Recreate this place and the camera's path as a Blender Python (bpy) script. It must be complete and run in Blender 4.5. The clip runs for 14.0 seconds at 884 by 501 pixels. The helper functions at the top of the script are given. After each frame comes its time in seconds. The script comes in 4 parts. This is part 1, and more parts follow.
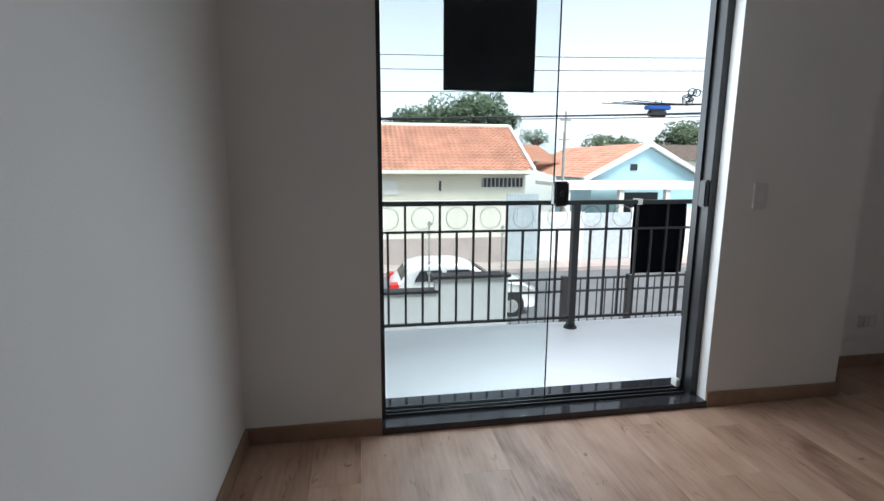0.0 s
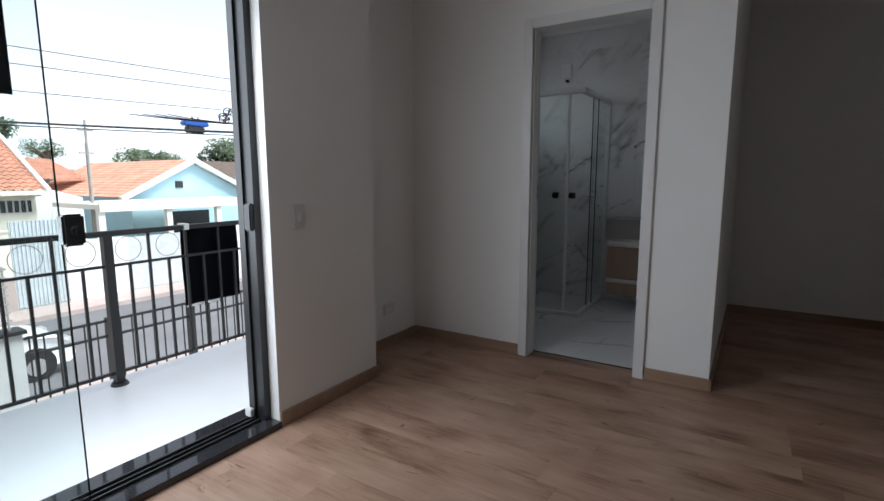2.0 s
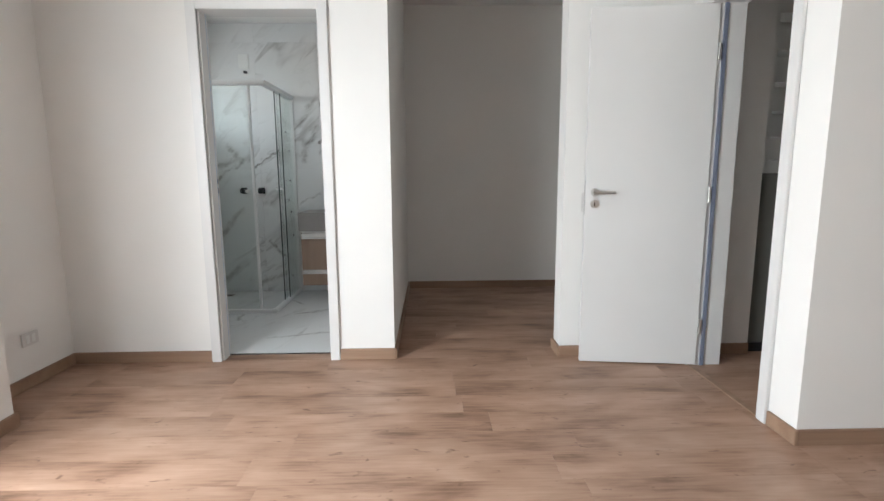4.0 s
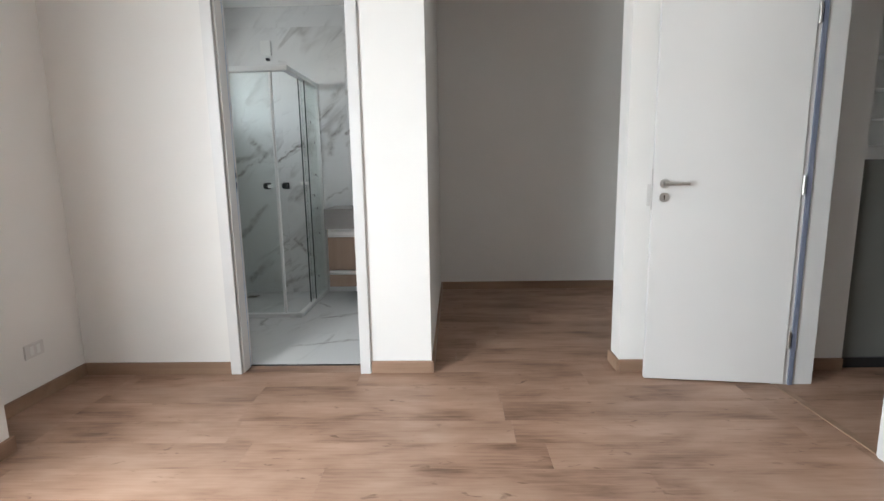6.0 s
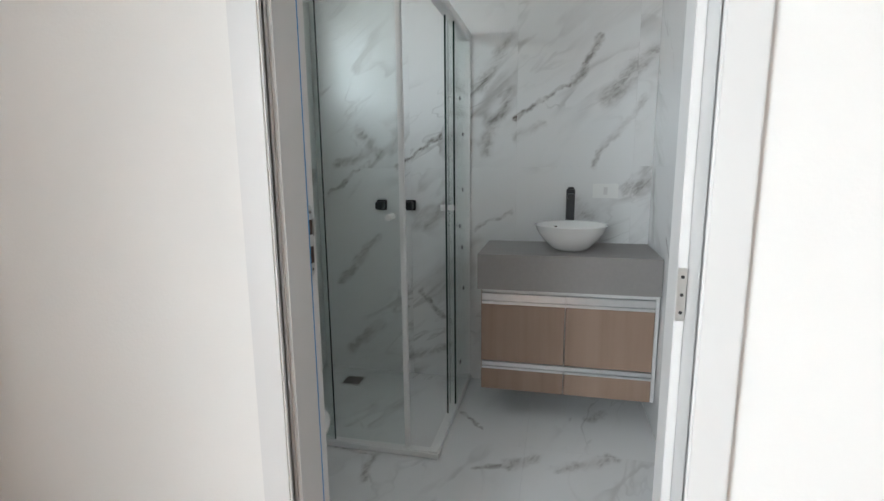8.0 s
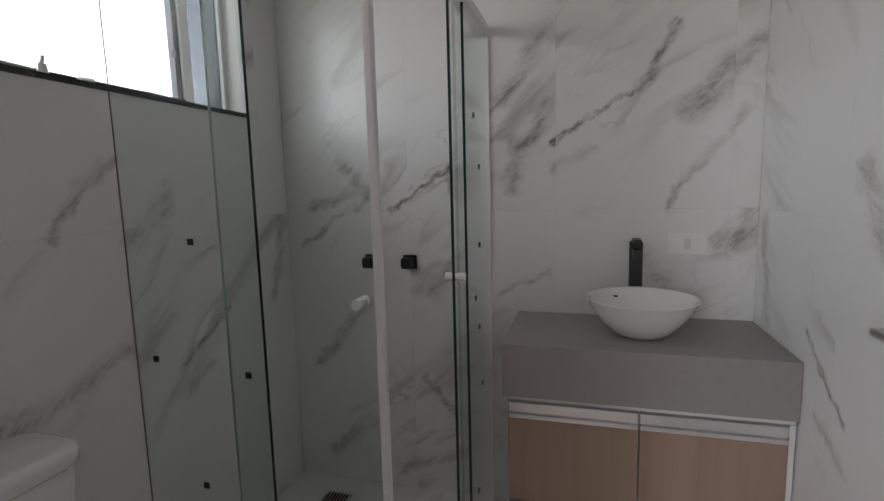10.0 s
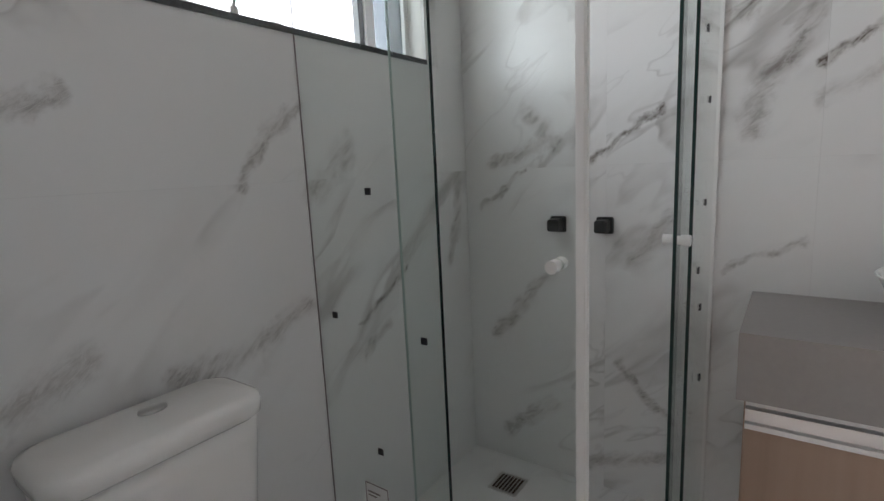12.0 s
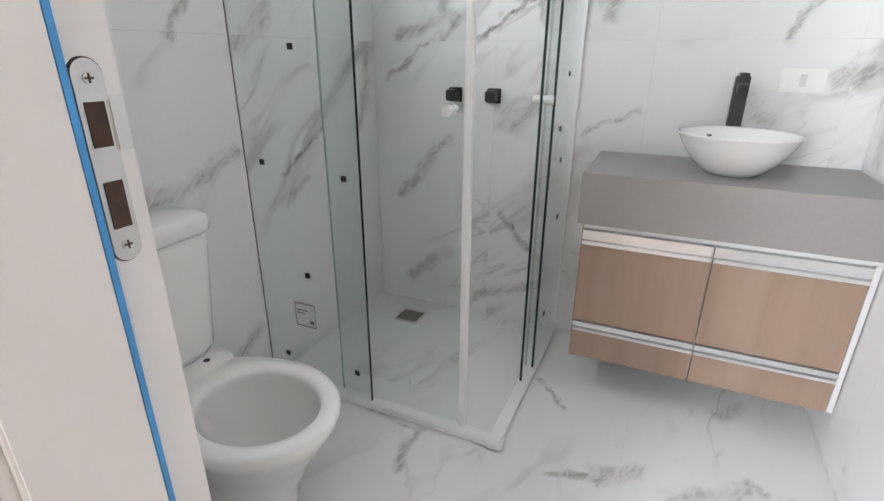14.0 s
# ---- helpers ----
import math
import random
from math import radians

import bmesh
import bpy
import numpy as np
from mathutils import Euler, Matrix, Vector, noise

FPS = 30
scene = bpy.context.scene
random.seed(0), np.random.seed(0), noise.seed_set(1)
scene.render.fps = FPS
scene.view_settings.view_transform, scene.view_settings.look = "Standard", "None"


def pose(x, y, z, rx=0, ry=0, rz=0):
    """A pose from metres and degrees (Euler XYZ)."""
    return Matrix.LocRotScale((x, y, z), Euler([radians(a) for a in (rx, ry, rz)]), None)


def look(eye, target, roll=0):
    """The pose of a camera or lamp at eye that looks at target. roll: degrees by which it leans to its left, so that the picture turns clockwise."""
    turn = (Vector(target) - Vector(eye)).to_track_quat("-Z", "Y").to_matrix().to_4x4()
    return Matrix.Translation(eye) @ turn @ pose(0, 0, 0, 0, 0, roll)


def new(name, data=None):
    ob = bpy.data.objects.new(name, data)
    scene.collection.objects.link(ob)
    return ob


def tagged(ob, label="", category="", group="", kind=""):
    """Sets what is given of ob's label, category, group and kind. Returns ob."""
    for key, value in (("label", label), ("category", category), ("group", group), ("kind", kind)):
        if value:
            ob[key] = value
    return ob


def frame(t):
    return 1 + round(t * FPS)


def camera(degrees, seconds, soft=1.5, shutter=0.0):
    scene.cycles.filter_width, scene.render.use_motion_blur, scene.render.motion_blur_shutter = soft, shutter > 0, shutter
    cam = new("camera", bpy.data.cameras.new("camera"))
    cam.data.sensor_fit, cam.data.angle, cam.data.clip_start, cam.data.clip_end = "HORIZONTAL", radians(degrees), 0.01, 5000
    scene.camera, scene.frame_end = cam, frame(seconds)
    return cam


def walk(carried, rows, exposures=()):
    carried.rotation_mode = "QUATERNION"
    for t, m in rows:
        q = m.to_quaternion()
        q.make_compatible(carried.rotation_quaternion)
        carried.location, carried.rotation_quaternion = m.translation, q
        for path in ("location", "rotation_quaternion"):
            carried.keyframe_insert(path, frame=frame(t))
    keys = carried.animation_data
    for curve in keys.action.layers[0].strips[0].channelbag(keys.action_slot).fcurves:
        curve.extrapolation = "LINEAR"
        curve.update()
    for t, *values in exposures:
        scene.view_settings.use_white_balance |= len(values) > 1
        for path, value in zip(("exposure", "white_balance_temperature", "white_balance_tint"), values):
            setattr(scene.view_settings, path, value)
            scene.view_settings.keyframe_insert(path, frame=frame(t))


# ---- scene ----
cam = camera(83.1, 14.0)
PATH = [
    (0, (0.836, 0.517, 1.167), (1.169, 2.458, 0.817), 0.3),
    (0.5, (0.883, 0.606, 1.173), (1.612, 2.446, 0.885), 0.2),
    (1, (0.931, 0.626, 1.191), (2.032, 2.271, 0.908), 0.4),
    (1.5, (0.958, 0.64, 1.201), (2.382, 2.016, 0.919), 0.3),
    (2, (0.959, 0.642, 1.203), (2.637, 1.692, 0.918), -0.1),
    (2.5, (0.977, 0.608, 1.228), (2.807, 1.356, 0.923), -0.3),
    (3, (0.97, 0.591, 1.216), (2.92, 0.915, 0.91), -0.1),
    (3.5, (0.997, 0.558, 1.174), (2.975, 0.638, 0.888), -0.5),
    (3.7, (0.955, 0.55, 1.177), (2.934, 0.551, 0.886), -0.4),
    (5.8, (1.164, 0.591, 1.156), (3.135, 0.47, 0.838), -0.4),
    (6, (1.323, 0.641, 1.155), (3.296, 0.698, 0.835), -1.0),
    (6.5, (1.761, 0.816, 1.163), (3.712, 1.114, 0.836), -0.6),
    (7, (2.295, 1.02, 1.193), (4.225, 1.401, 0.837), -0.6),
    (7.5, (2.796, 1.26, 1.207), (4.714, 1.718, 0.871), -0.3),
    (7.7, (2.993, 1.357, 1.232), (4.911, 1.805, 0.884), -0.5),
    (9.8, (4.032, 1.51, 1.334), (5.961, 1.969, 1.066), -1.6),
    (10, (4.051, 1.526, 1.344), (5.957, 2.074, 1.089), -1.5),
    (10.5, (4.101, 1.553, 1.35), (5.912, 2.373, 1.137), -2.7),
    (11, (4.159, 1.599, 1.322), (5.895, 2.569, 1.11), -3.0),
    (11.5, (4.229, 1.659, 1.282), (5.891, 2.743, 1.035), -2.8),
    (12, (4.247, 1.686, 1.261), (5.853, 2.832, 0.932), -2.7),
    (12.5, (4.218, 1.667, 1.228), (5.777, 2.836, 0.775), -1.9),
    (13, (4.154, 1.616, 1.21), (5.697, 2.758, 0.649), -1.7),
    (13.5, (4.046, 1.562, 1.187), (5.655, 2.546, 0.522), -0.4),
    (14, (3.948, 1.539, 1.187), (5.647, 2.301, 0.458), 0.3),
]
EXPOSURES = [(0, 0.8, 5850, 5), (1.0, 0.85, 5850, 6), (1.6, 0.8, 5900, 7), (2.2, 1.05, 5950, 8), (2.6, 1.4, 6050, 8), (3.0, 1.95, 6150, 7), (3.7, 3.0, 6200, 6), (6.0, 3.0, 6200, 6),
             (7.0, 3.0, 6150, 5), (7.7, 3.0, 6150, 5), (9.8, 2.35, 6650, 14), (11.0, 2.38, 6600, 13), (12.0, 3.0, 6500, 13), (12.5, 3.76, 6550, 13), (13.0, 4.1, 6450, 12), (14.0, 4.05, 6400, 11)]
walk(cam, [(t, look(eye, target, roll)) for t, eye, target, roll in PATH], EXPOSURES)


# ---- light: an overcast day outside ----
world = bpy.data.worlds.new("sky")
scene.world = world
world.use_nodes = True
wn = world.node_tree
sky = wn.nodes.new("ShaderNodeTexSky")
sky.sky_type, sky.sun_disc = "NISHITA", False
sky.sun_elevation, sky.sun_rotation = radians(58), radians(150)
sky.dust_density, sky.ozone_density, sky.air_density = 1.0, 1.0, 0.8
bg = wn.nodes["Background"]
desat = wn.nodes.new("ShaderNodeHueSaturation")
desat.inputs["Saturation"].default_value = 0.18
wn.links.new(sky.outputs[0], desat.inputs["Color"])
wn.links.new(desat.outputs[0], bg.inputs["Color"])
bg.inputs["Strength"].default_value = 0.15
sun = new("sun", bpy.data.lights.new("sun", "SUN"))
sun.data.energy, sun.data.angle, sun.data.color = 2.8, radians(20), (1.0, 0.96, 0.9)
sun.matrix_world = look((0, 0, 30), (-3.0, 7.0, 18.0))


def sky_lamp(name, eye, target, w, h, watts):
    """The sky's light as it comes in through an opening."""
    d = bpy.data.lights.new(name, "AREA")
    d.shape, d.size, d.size_y, d.energy, d.color = "RECTANGLE", w, h, watts, (0.94, 0.97, 1.0)
    d.spread = radians(170)
    ob = new(name, d)
    ob.matrix_world = look(eye, target)
    return ob


sky_lamp("balcony_sky_light", (1.66, 3.0, 1.40), (2.75, 0.9, -0.3), 1.3, 1.7, 10.5)
sky_lamp("door_sky_light", (1.75, 2.665, 1.32), (2.62, 0.6, 0.1), 1.0, 1.8, 5.5)
sky_lamp("bathroom_sky_light", (5.22, 3.02, 1.95), (5.35, 0.9, 1.1), 1.0, 0.5, 0.82)


# ---- materials ----
def mat(name, rgb, rough=0.5, metal=0.0, spec=0.5, vary=0.06, scale=6.0, bump=0.0, bump_scale=60.0, rand=0.0):
    m = bpy.data.materials.new(name)
    m.use_nodes = True
    nt = m.node_tree
    b = nt.nodes["Principled BSDF"]
    b.inputs["Roughness"].default_value, b.inputs["Metallic"].default_value = rough, metal
    b.inputs["Specular IOR Level"].default_value = spec
    tc = nt.nodes.new("ShaderNodeTexCoord")
    n1 = nt.nodes.new("ShaderNodeTexNoise")
    n1.inputs["Scale"].default_value, n1.inputs["Detail"].default_value = scale, 6
    nt.links.new(tc.outputs["Object"], n1.inputs["Vector"])
    ramp = nt.nodes.new("ShaderNodeValToRGB")
    ramp.color_ramp.elements[0].position, ramp.color_ramp.elements[1].position = 0.3, 0.7
    ramp.color_ramp.elements[0].color = (*[c * (1 - vary) for c in rgb], 1)
    ramp.color_ramp.elements[1].color = (*[min(1, c * (1 + vary)) for c in rgb], 1)
    nt.links.new(n1.outputs["Fac"], ramp.inputs["Fac"])
    col = ramp.outputs["Color"]
    if rand:
        oi = nt.nodes.new("ShaderNodeObjectInfo")
        hs = nt.nodes.new("ShaderNodeHueSaturation")
        mr = nt.nodes.new("ShaderNodeMapRange")
        mr.inputs["To Min"].default_value, mr.inputs["To Max"].default_value = 1 - rand, 1 + rand
        nt.links.new(oi.outputs["Random"], mr.inputs["Value"])
        nt.links.new(mr.outputs[0], hs.inputs["Value"])
        nt.links.new(col, hs.inputs["Color"])
        col = hs.outputs["Color"]
    nt.links.new(col, b.inputs["Base Color"])
    if bump:
        n2 = nt.nodes.new("ShaderNodeTexNoise")
        n2.inputs["Scale"].default_value, n2.inputs["Detail"].default_value = bump_scale, 4
        nt.links.new(tc.outputs["Object"], n2.inputs["Vector"])
        bp = nt.nodes.new("ShaderNodeBump")
        bp.inputs["Strength"].default_value, bp.inputs["Distance"].default_value = bump, 0.004
        nt.links.new(n2.outputs["Fac"], bp.inputs["Height"])
        nt.links.new(bp.outputs[0], b.inputs["Normal"])
    return m


def wood_mat(name, stops, grain=(22.0, 1.1, 22.0), rough=0.42, knots=True, rand=0.12, fine_part=0.2):
    """Laminate with long grain along y, soft cathedrals and a few knots; each board is shifted by its own random."""
    m = bpy.data.materials.new(name)
    m.use_nodes = True
    nt = m.node_tree
    b = nt.nodes["Principled BSDF"]
    tc, oi = nt.nodes.new("ShaderNodeTexCoord"), nt.nodes.new("ShaderNodeObjectInfo")
    sc = nt.nodes.new("ShaderNodeVectorMath")
    sc.operation = "SCALE"
    sc.inputs[0].default_value = (37.0, 91.0, 13.0)
    nt.links.new(oi.outputs["Random"], sc.inputs["Scale"])
    ad = nt.nodes.new("ShaderNodeVectorMath")
    nt.links.new(tc.outputs["Object"], ad.inputs[0])
    nt.links.new(sc.outputs[0], ad.inputs[1])

    def noisy(scale3, scale, detail, distort):
        mp = nt.nodes.new("ShaderNodeMapping")
        mp.inputs["Scale"].default_value = scale3
        nt.links.new(ad.outputs[0], mp.inputs["Vector"])
        n = nt.nodes.new("ShaderNodeTexNoise")
        n.inputs["Scale"].default_value, n.inputs["Detail"].default_value = scale, detail
        n.inputs["Distortion"].default_value = distort
        nt.links.new(mp.outputs[0], n.inputs["Vector"])
        return n.outputs["Fac"]

    broad = noisy((grain[0] * 0.42, grain[1], grain[2] * 0.42), 1.0, 4, 0.3)
    fine = noisy((grain[0] * 5, grain[1] * 2.2, grain[2] * 5), 1.0, 5, 0.3)
    mixn = nt.nodes.new("ShaderNodeMix")
    mixn.inputs[0].default_value = fine_part
    nt.links.new(broad, mixn.inputs[2])
    nt.links.new(fine, mixn.inputs[3])
    ramp = nt.nodes.new("ShaderNodeValToRGB")
    el = ramp.color_ramp.elements
    el[0].position, el[0].color = stops[0][0], (*stops[0][1], 1)
    el[1].position, el[1].color = stops[-1][0], (*stops[-1][1], 1)
    for p, c in stops[1:-1]:
        e = el.new(p)
        e.color = (*c, 1)
    nt.links.new(mixn.outputs[0], ramp.inputs["Fac"])
    col = ramp.outputs["Color"]
    if knots:
        spot = noisy((24.0, 9.0, 24.0), 1.0, 3, 1.1)
        kr = nt.nodes.new("ShaderNodeValToRGB")
        kr.color_ramp.elements[0].position, kr.color_ramp.elements[0].color = 0.655, (1, 1, 1, 1)
        kr.color_ramp.elements[1].position, kr.color_ramp.elements[1].color = 0.76, (0.45, 0.4, 0.36, 1)
        nt.links.new(spot, kr.inputs["Fac"])
        mu = nt.nodes.new("ShaderNodeMix")
        mu.data_type, mu.blend_type = "RGBA", "MULTIPLY"
        mu.inputs[0].default_value = 1.0
        nt.links.new(col, mu.inputs[6])
        nt.links.new(kr.outputs[0], mu.inputs[7])
        col = mu.outputs[2]
    hs, mr = nt.nodes.new("ShaderNodeHueSaturation"), nt.nodes.new("ShaderNodeMapRange")
    mr.inputs["To Min"].default_value, mr.inputs["To Max"].default_value = 1 - rand, 1 + rand
    nt.links.new(oi.outputs["Random"], mr.inputs["Value"])
    nt.links.new(mr.outputs[0], hs.inputs["Value"])
    nt.links.new(col, hs.inputs["Color"])
    nt.links.new(hs.outputs[0], b.inputs["Base Color"])
    b.inputs["Roughness"].default_value = rough
    b.inputs["Specular IOR Level"].default_value = 0.4
    bp = nt.nodes.new("ShaderNodeBump")
    bp.inputs["Strength"].default_value, bp.inputs["Distance"].default_value = 0.25, 0.002
    nt.links.new(fine, bp.inputs["Height"])
    nt.links.new(bp.outputs[0], b.inputs["Normal"])
    return m


def marble_mat(name, axis, veins, rough=0.22):
    """White porcelain with grey-brown veins that rise to one side; axis: the normal of the face (0 x, 1 y, 2 z).
    veins: bold strokes of the stone (u, v, u, v, half width, strength) along the face."""
    m = bpy.data.materials.new(name)
    m.use_nodes = True
    nt = m.node_tree
    b = nt.nodes["Principled BSDF"]
    tc, oi = nt.nodes.new("ShaderNodeTexCoord"), nt.nodes.new("ShaderNodeObjectInfo")
    sc = nt.nodes.new("ShaderNodeVectorMath")
    sc.operation = "SCALE"
    sc.inputs[0].default_value = (7.0, 5.0, 9.0)
    nt.links.new(oi.outputs["Random"], sc.inputs["Scale"])
    ad = nt.nodes.new("ShaderNodeVectorMath")
    nt.links.new(tc.outputs["Object"], ad.inputs[0])
    nt.links.new(sc.outputs[0], ad.inputs[1])
    rot = nt.nodes.new("ShaderNodeMapping")
    rot.inputs["Rotation"].default_value = [(radians(38), 0, 0), (0, radians(38), 0), (0, 0, radians(20))][axis]
    nt.links.new(ad.outputs[0], rot.inputs["Vector"])
    st = nt.nodes.new("ShaderNodeMapping")
    st.inputs["Scale"].default_value = [(1.0, 0.75, 2.3), (0.75, 1.0, 2.3), (0.8, 2.2, 1.0)][axis]
    nt.links.new(rot.outputs[0], st.inputs["Vector"])

    def noisy(scale, detail, distort, rgh=0.55):
        n = nt.nodes.new("ShaderNodeTexNoise")
        n.inputs["Scale"].default_value, n.inputs["Detail"].default_value = scale, detail
        n.inputs["Distortion"].default_value, n.inputs["Roughness"].default_value = distort, rgh
        nt.links.new(st.outputs[0], n.inputs["Vector"])
        return n.outputs["Fac"]

    def curve(src, pts):
        r = nt.nodes.new("ShaderNodeValToRGB")
        e = r.color_ramp.elements
        e[0].position, e[0].color = pts[0][0], (pts[0][1],) * 3 + (1,)
        e[1].position, e[1].color = pts[-1][0], (pts[-1][1],) * 3 + (1,)
        for p, v in pts[1:-1]:
            k = e.new(p)
            k.color = (v, v, v, 1)
        nt.links.new(src, r.inputs["Fac"])
        return r.outputs["Color"]

    def times(a, c, op="MULTIPLY"):
        k = nt.nodes.new("ShaderNodeMath")
        k.operation = op
        k.use_clamp = True
        nt.links.new(a, k.inputs[0])
        nt.links.new(c, k.inputs[1])
        return k.outputs[0]

    def quiet(x):
        k = nt.nodes.new("ShaderNodeValue")
        k.outputs[0].default_value = x
        return k.outputs[0]

    line = curve(noisy(1.1, 3.5, 0.5), [(0.45, 0), (0.5, 1), (0.506, 1), (0.525, 0)])
    thin = curve(noisy(1.9, 3, 0.7), [(0.475, 0), (0.5, 0.75), (0.515, 0)])
    where = curve(noisy(1.0, 2, 0.2), [(0.48, 0), (0.64, 1)] if axis < 2 else [(0.52, 0), (0.70, 0.8)])
    cloud = curve(noisy(1.7, 5, 0.6), [(0.50, 0), (0.72, 0.4)])
    broken = curve(noisy(5.0, 4, 0.4), [(0.35, 0.25), (0.6, 1)])
    vein = times(times(times(line, thin, "ADD"), where), broken)
    soft = times(cloud, where)
    geo = nt.nodes.new("ShaderNodeNewGeometry")

    def vec(op, a, c=None):
        k = nt.nodes.new("ShaderNodeVectorMath")
        k.operation = op
        nt.links.new(a, k.inputs[0])
        if c is not None:
            if isinstance(c, tuple):
                k.inputs[1].default_value = c
            else:
                nt.links.new(c, k.inputs[1])
        return k

    def warp(src, scale, amount, rgh):
        n = nt.nodes.new("ShaderNodeTexNoise")
        n.inputs["Scale"].default_value, n.inputs["Detail"].default_value, n.inputs["Roughness"].default_value = scale, 5, rgh
        nt.links.new(geo.outputs["Position"], n.inputs["Vector"])
        off = vec("SUBTRACT", n.outputs["Color"], (0.5, 0.5, 0.5)).outputs[0]
        return vec("ADD", src, vec("MULTIPLY", off, (amount, amount, amount)).outputs[0]).outputs[0]

    pos = warp(warp(geo.outputs["Position"], 4.5, 0.12, 0.5), 20.0, 0.055, 0.6)
    flat = [(0.0, 1.0, 1.0), (1.0, 0.0, 1.0), (1.0, 1.0, 0.0)][axis]
    pos = vec("MULTIPLY", pos, flat).outputs[0]
    rag = curve(noisy(7.0, 5, 0.9, 0.65), [(0.38, 0.12), (0.56, 1)])
    ink = curve(noisy(26.0, 5, 1.0, 0.7), [(0.42, 0.35), (0.58, 1)])

    def place(u, v):
        return [(0.0, u, v), (u, 0.0, v), (u, v, 0.0)][axis]

    strokes = None
    for u0, v0, u1, v1, half, power in veins:
        a, c = Vector(place(u0, v0)), Vector(place(u1, v1))
        d = c - a
        rel = vec("SUBTRACT", pos, tuple(a)).outputs[0]
        along = nt.nodes.new("ShaderNodeMath")
        along.operation, along.use_clamp = "MULTIPLY", True
        nt.links.new(vec("DOT_PRODUCT", rel, tuple(d)).outputs["Value"], along.inputs[0])
        along.inputs[1].default_value = 1.0 / d.length_squared
        foot = nt.nodes.new("ShaderNodeVectorMath")
        foot.operation = "SCALE"
        foot.inputs[0].default_value = d
        nt.links.new(along.outputs[0], foot.inputs["Scale"])
        dist = vec("DISTANCE", rel, foot.outputs[0]).outputs["Value"]
        fall = nt.nodes.new("ShaderNodeMapRange")
        fall.interpolation_type = "SMOOTHSTEP"
        fall.inputs["From Min"].default_value, fall.inputs["From Max"].default_value = 0.0, half
        fall.inputs["To Min"].default_value, fall.inputs["To Max"].default_value = power, 0.0
        nt.links.new(dist, fall.inputs["Value"])
        strokes = fall.outputs[0] if strokes is None else times(strokes, fall.outputs[0], "MAXIMUM")
    vein = times(times(vein, quiet(0.45)), times(times(strokes, rag), ink), "ADD")
    soft = times(times(soft, quiet(0.7)), times(strokes, quiet(0.35)), "ADD")
    mix1 = nt.nodes.new("ShaderNodeMix")
    mix1.data_type = "RGBA"
    mix1.inputs[6].default_value, mix1.inputs[7].default_value = (0.74, 0.74, 0.735, 1), (0.43, 0.405, 0.385, 1)
    nt.links.new(soft, mix1.inputs[0])
    mix2 = nt.nodes.new("ShaderNodeMix")
    mix2.data_type = "RGBA"
    mix2.inputs[7].default_value = (0.125, 0.103, 0.09, 1)
    nt.links.new(mix1.outputs[2], mix2.inputs[6])
    nt.links.new(vein, mix2.inputs[0])
    nt.links.new(mix2.outputs[2], b.inputs["Base Color"])
    b.inputs["Roughness"].default_value = rough
    b.inputs["Specular IOR Level"].default_value = 0.4
    return m


def glass_mat(name, tint, gloss=1.0, rough=0.0):
    m = bpy.data.materials.new(name)
    m.use_nodes = True
    nt = m.node_tree
    nt.nodes.remove(nt.nodes["Principled BSDF"])
    out = nt.nodes["Material Output"]
    tr, gl, mx, lw, pw, sc = (nt.nodes.new(k) for k in ("ShaderNodeBsdfTransparent", "ShaderNodeBsdfGlossy", "ShaderNodeMixShader", "ShaderNodeLayerWeight", "ShaderNodeMath", "ShaderNodeMath"))
    tr.inputs["Color"].default_value = (*tint, 1)
    gl.inputs["Roughness"].default_value = rough
    gl.inputs["Color"].default_value = (gloss, gloss, gloss, 1)
    lw.inputs["Blend"].default_value = 0.5
    pw.operation, sc.operation = "POWER", "MULTIPLY_ADD"
    pw.inputs[1].default_value, sc.inputs[1].default_value, sc.inputs[2].default_value = 4.5, 0.85, 0.010
    nt.links.new(lw.outputs["Facing"], pw.inputs[0])
    nt.links.new(pw.outputs[0], sc.inputs[0])
    nt.links.new(sc.outputs[0], mx.inputs[0])
    nt.links.new(tr.outputs[0], mx.inputs[1])
    nt.links.new(gl.outputs[0], mx.inputs[2])
    nt.links.new(mx.outputs[0], out.inputs["Surface"])
    return m


PAINT = mat("wall_paint", (0.80, 0.785, 0.762), 0.85, vary=0.02, scale=1.6, bump=0.12, bump_scale=140)
CEILING = mat("ceiling_paint", (0.84, 0.83, 0.81), 0.9, vary=0.015, scale=1.2, bump=0.08, bump_scale=120)
WHITE_WOOD = mat("white_lacquer", (0.69, 0.682, 0.672), 0.38, vary=0.015, scale=3, bump=0.03, bump_scale=30)
# slightly greyer than the other white plastic
SWITCH_PLATE = mat("greyish_switch_plastic", (0.68, 0.66, 0.64), 0.4, vary=0.02)
PLASTIC = mat("white_plastic", (0.78, 0.78, 0.76), 0.35, vary=0.01)
CERAMIC = mat("white_ceramic", (0.80, 0.79, 0.77), 0.09, vary=0.01, spec=0.6)
BLACK = mat("black_metal", (0.018, 0.019, 0.021), 0.35, vary=0.15, spec=0.5)
IRON = mat("painted_iron", (0.014, 0.0145, 0.016), 0.5, vary=0.2, bump=0.1)
STEEL = mat("brushed_steel", (0.55, 0.54, 0.52), 0.3, metal=1.0, vary=0.05, scale=30)
ALU = mat("anodised_aluminium", (0.7, 0.7, 0.7), 0.32, metal=0.85, vary=0.03, scale=20)
WHITE_ALU = mat("white_aluminium", (0.78, 0.78, 0.77), 0.35, vary=0.02)
GRANITE = mat("black_granite", (0.03, 0.03, 0.033), 0.06, vary=0.5, scale=180, spec=0.6)
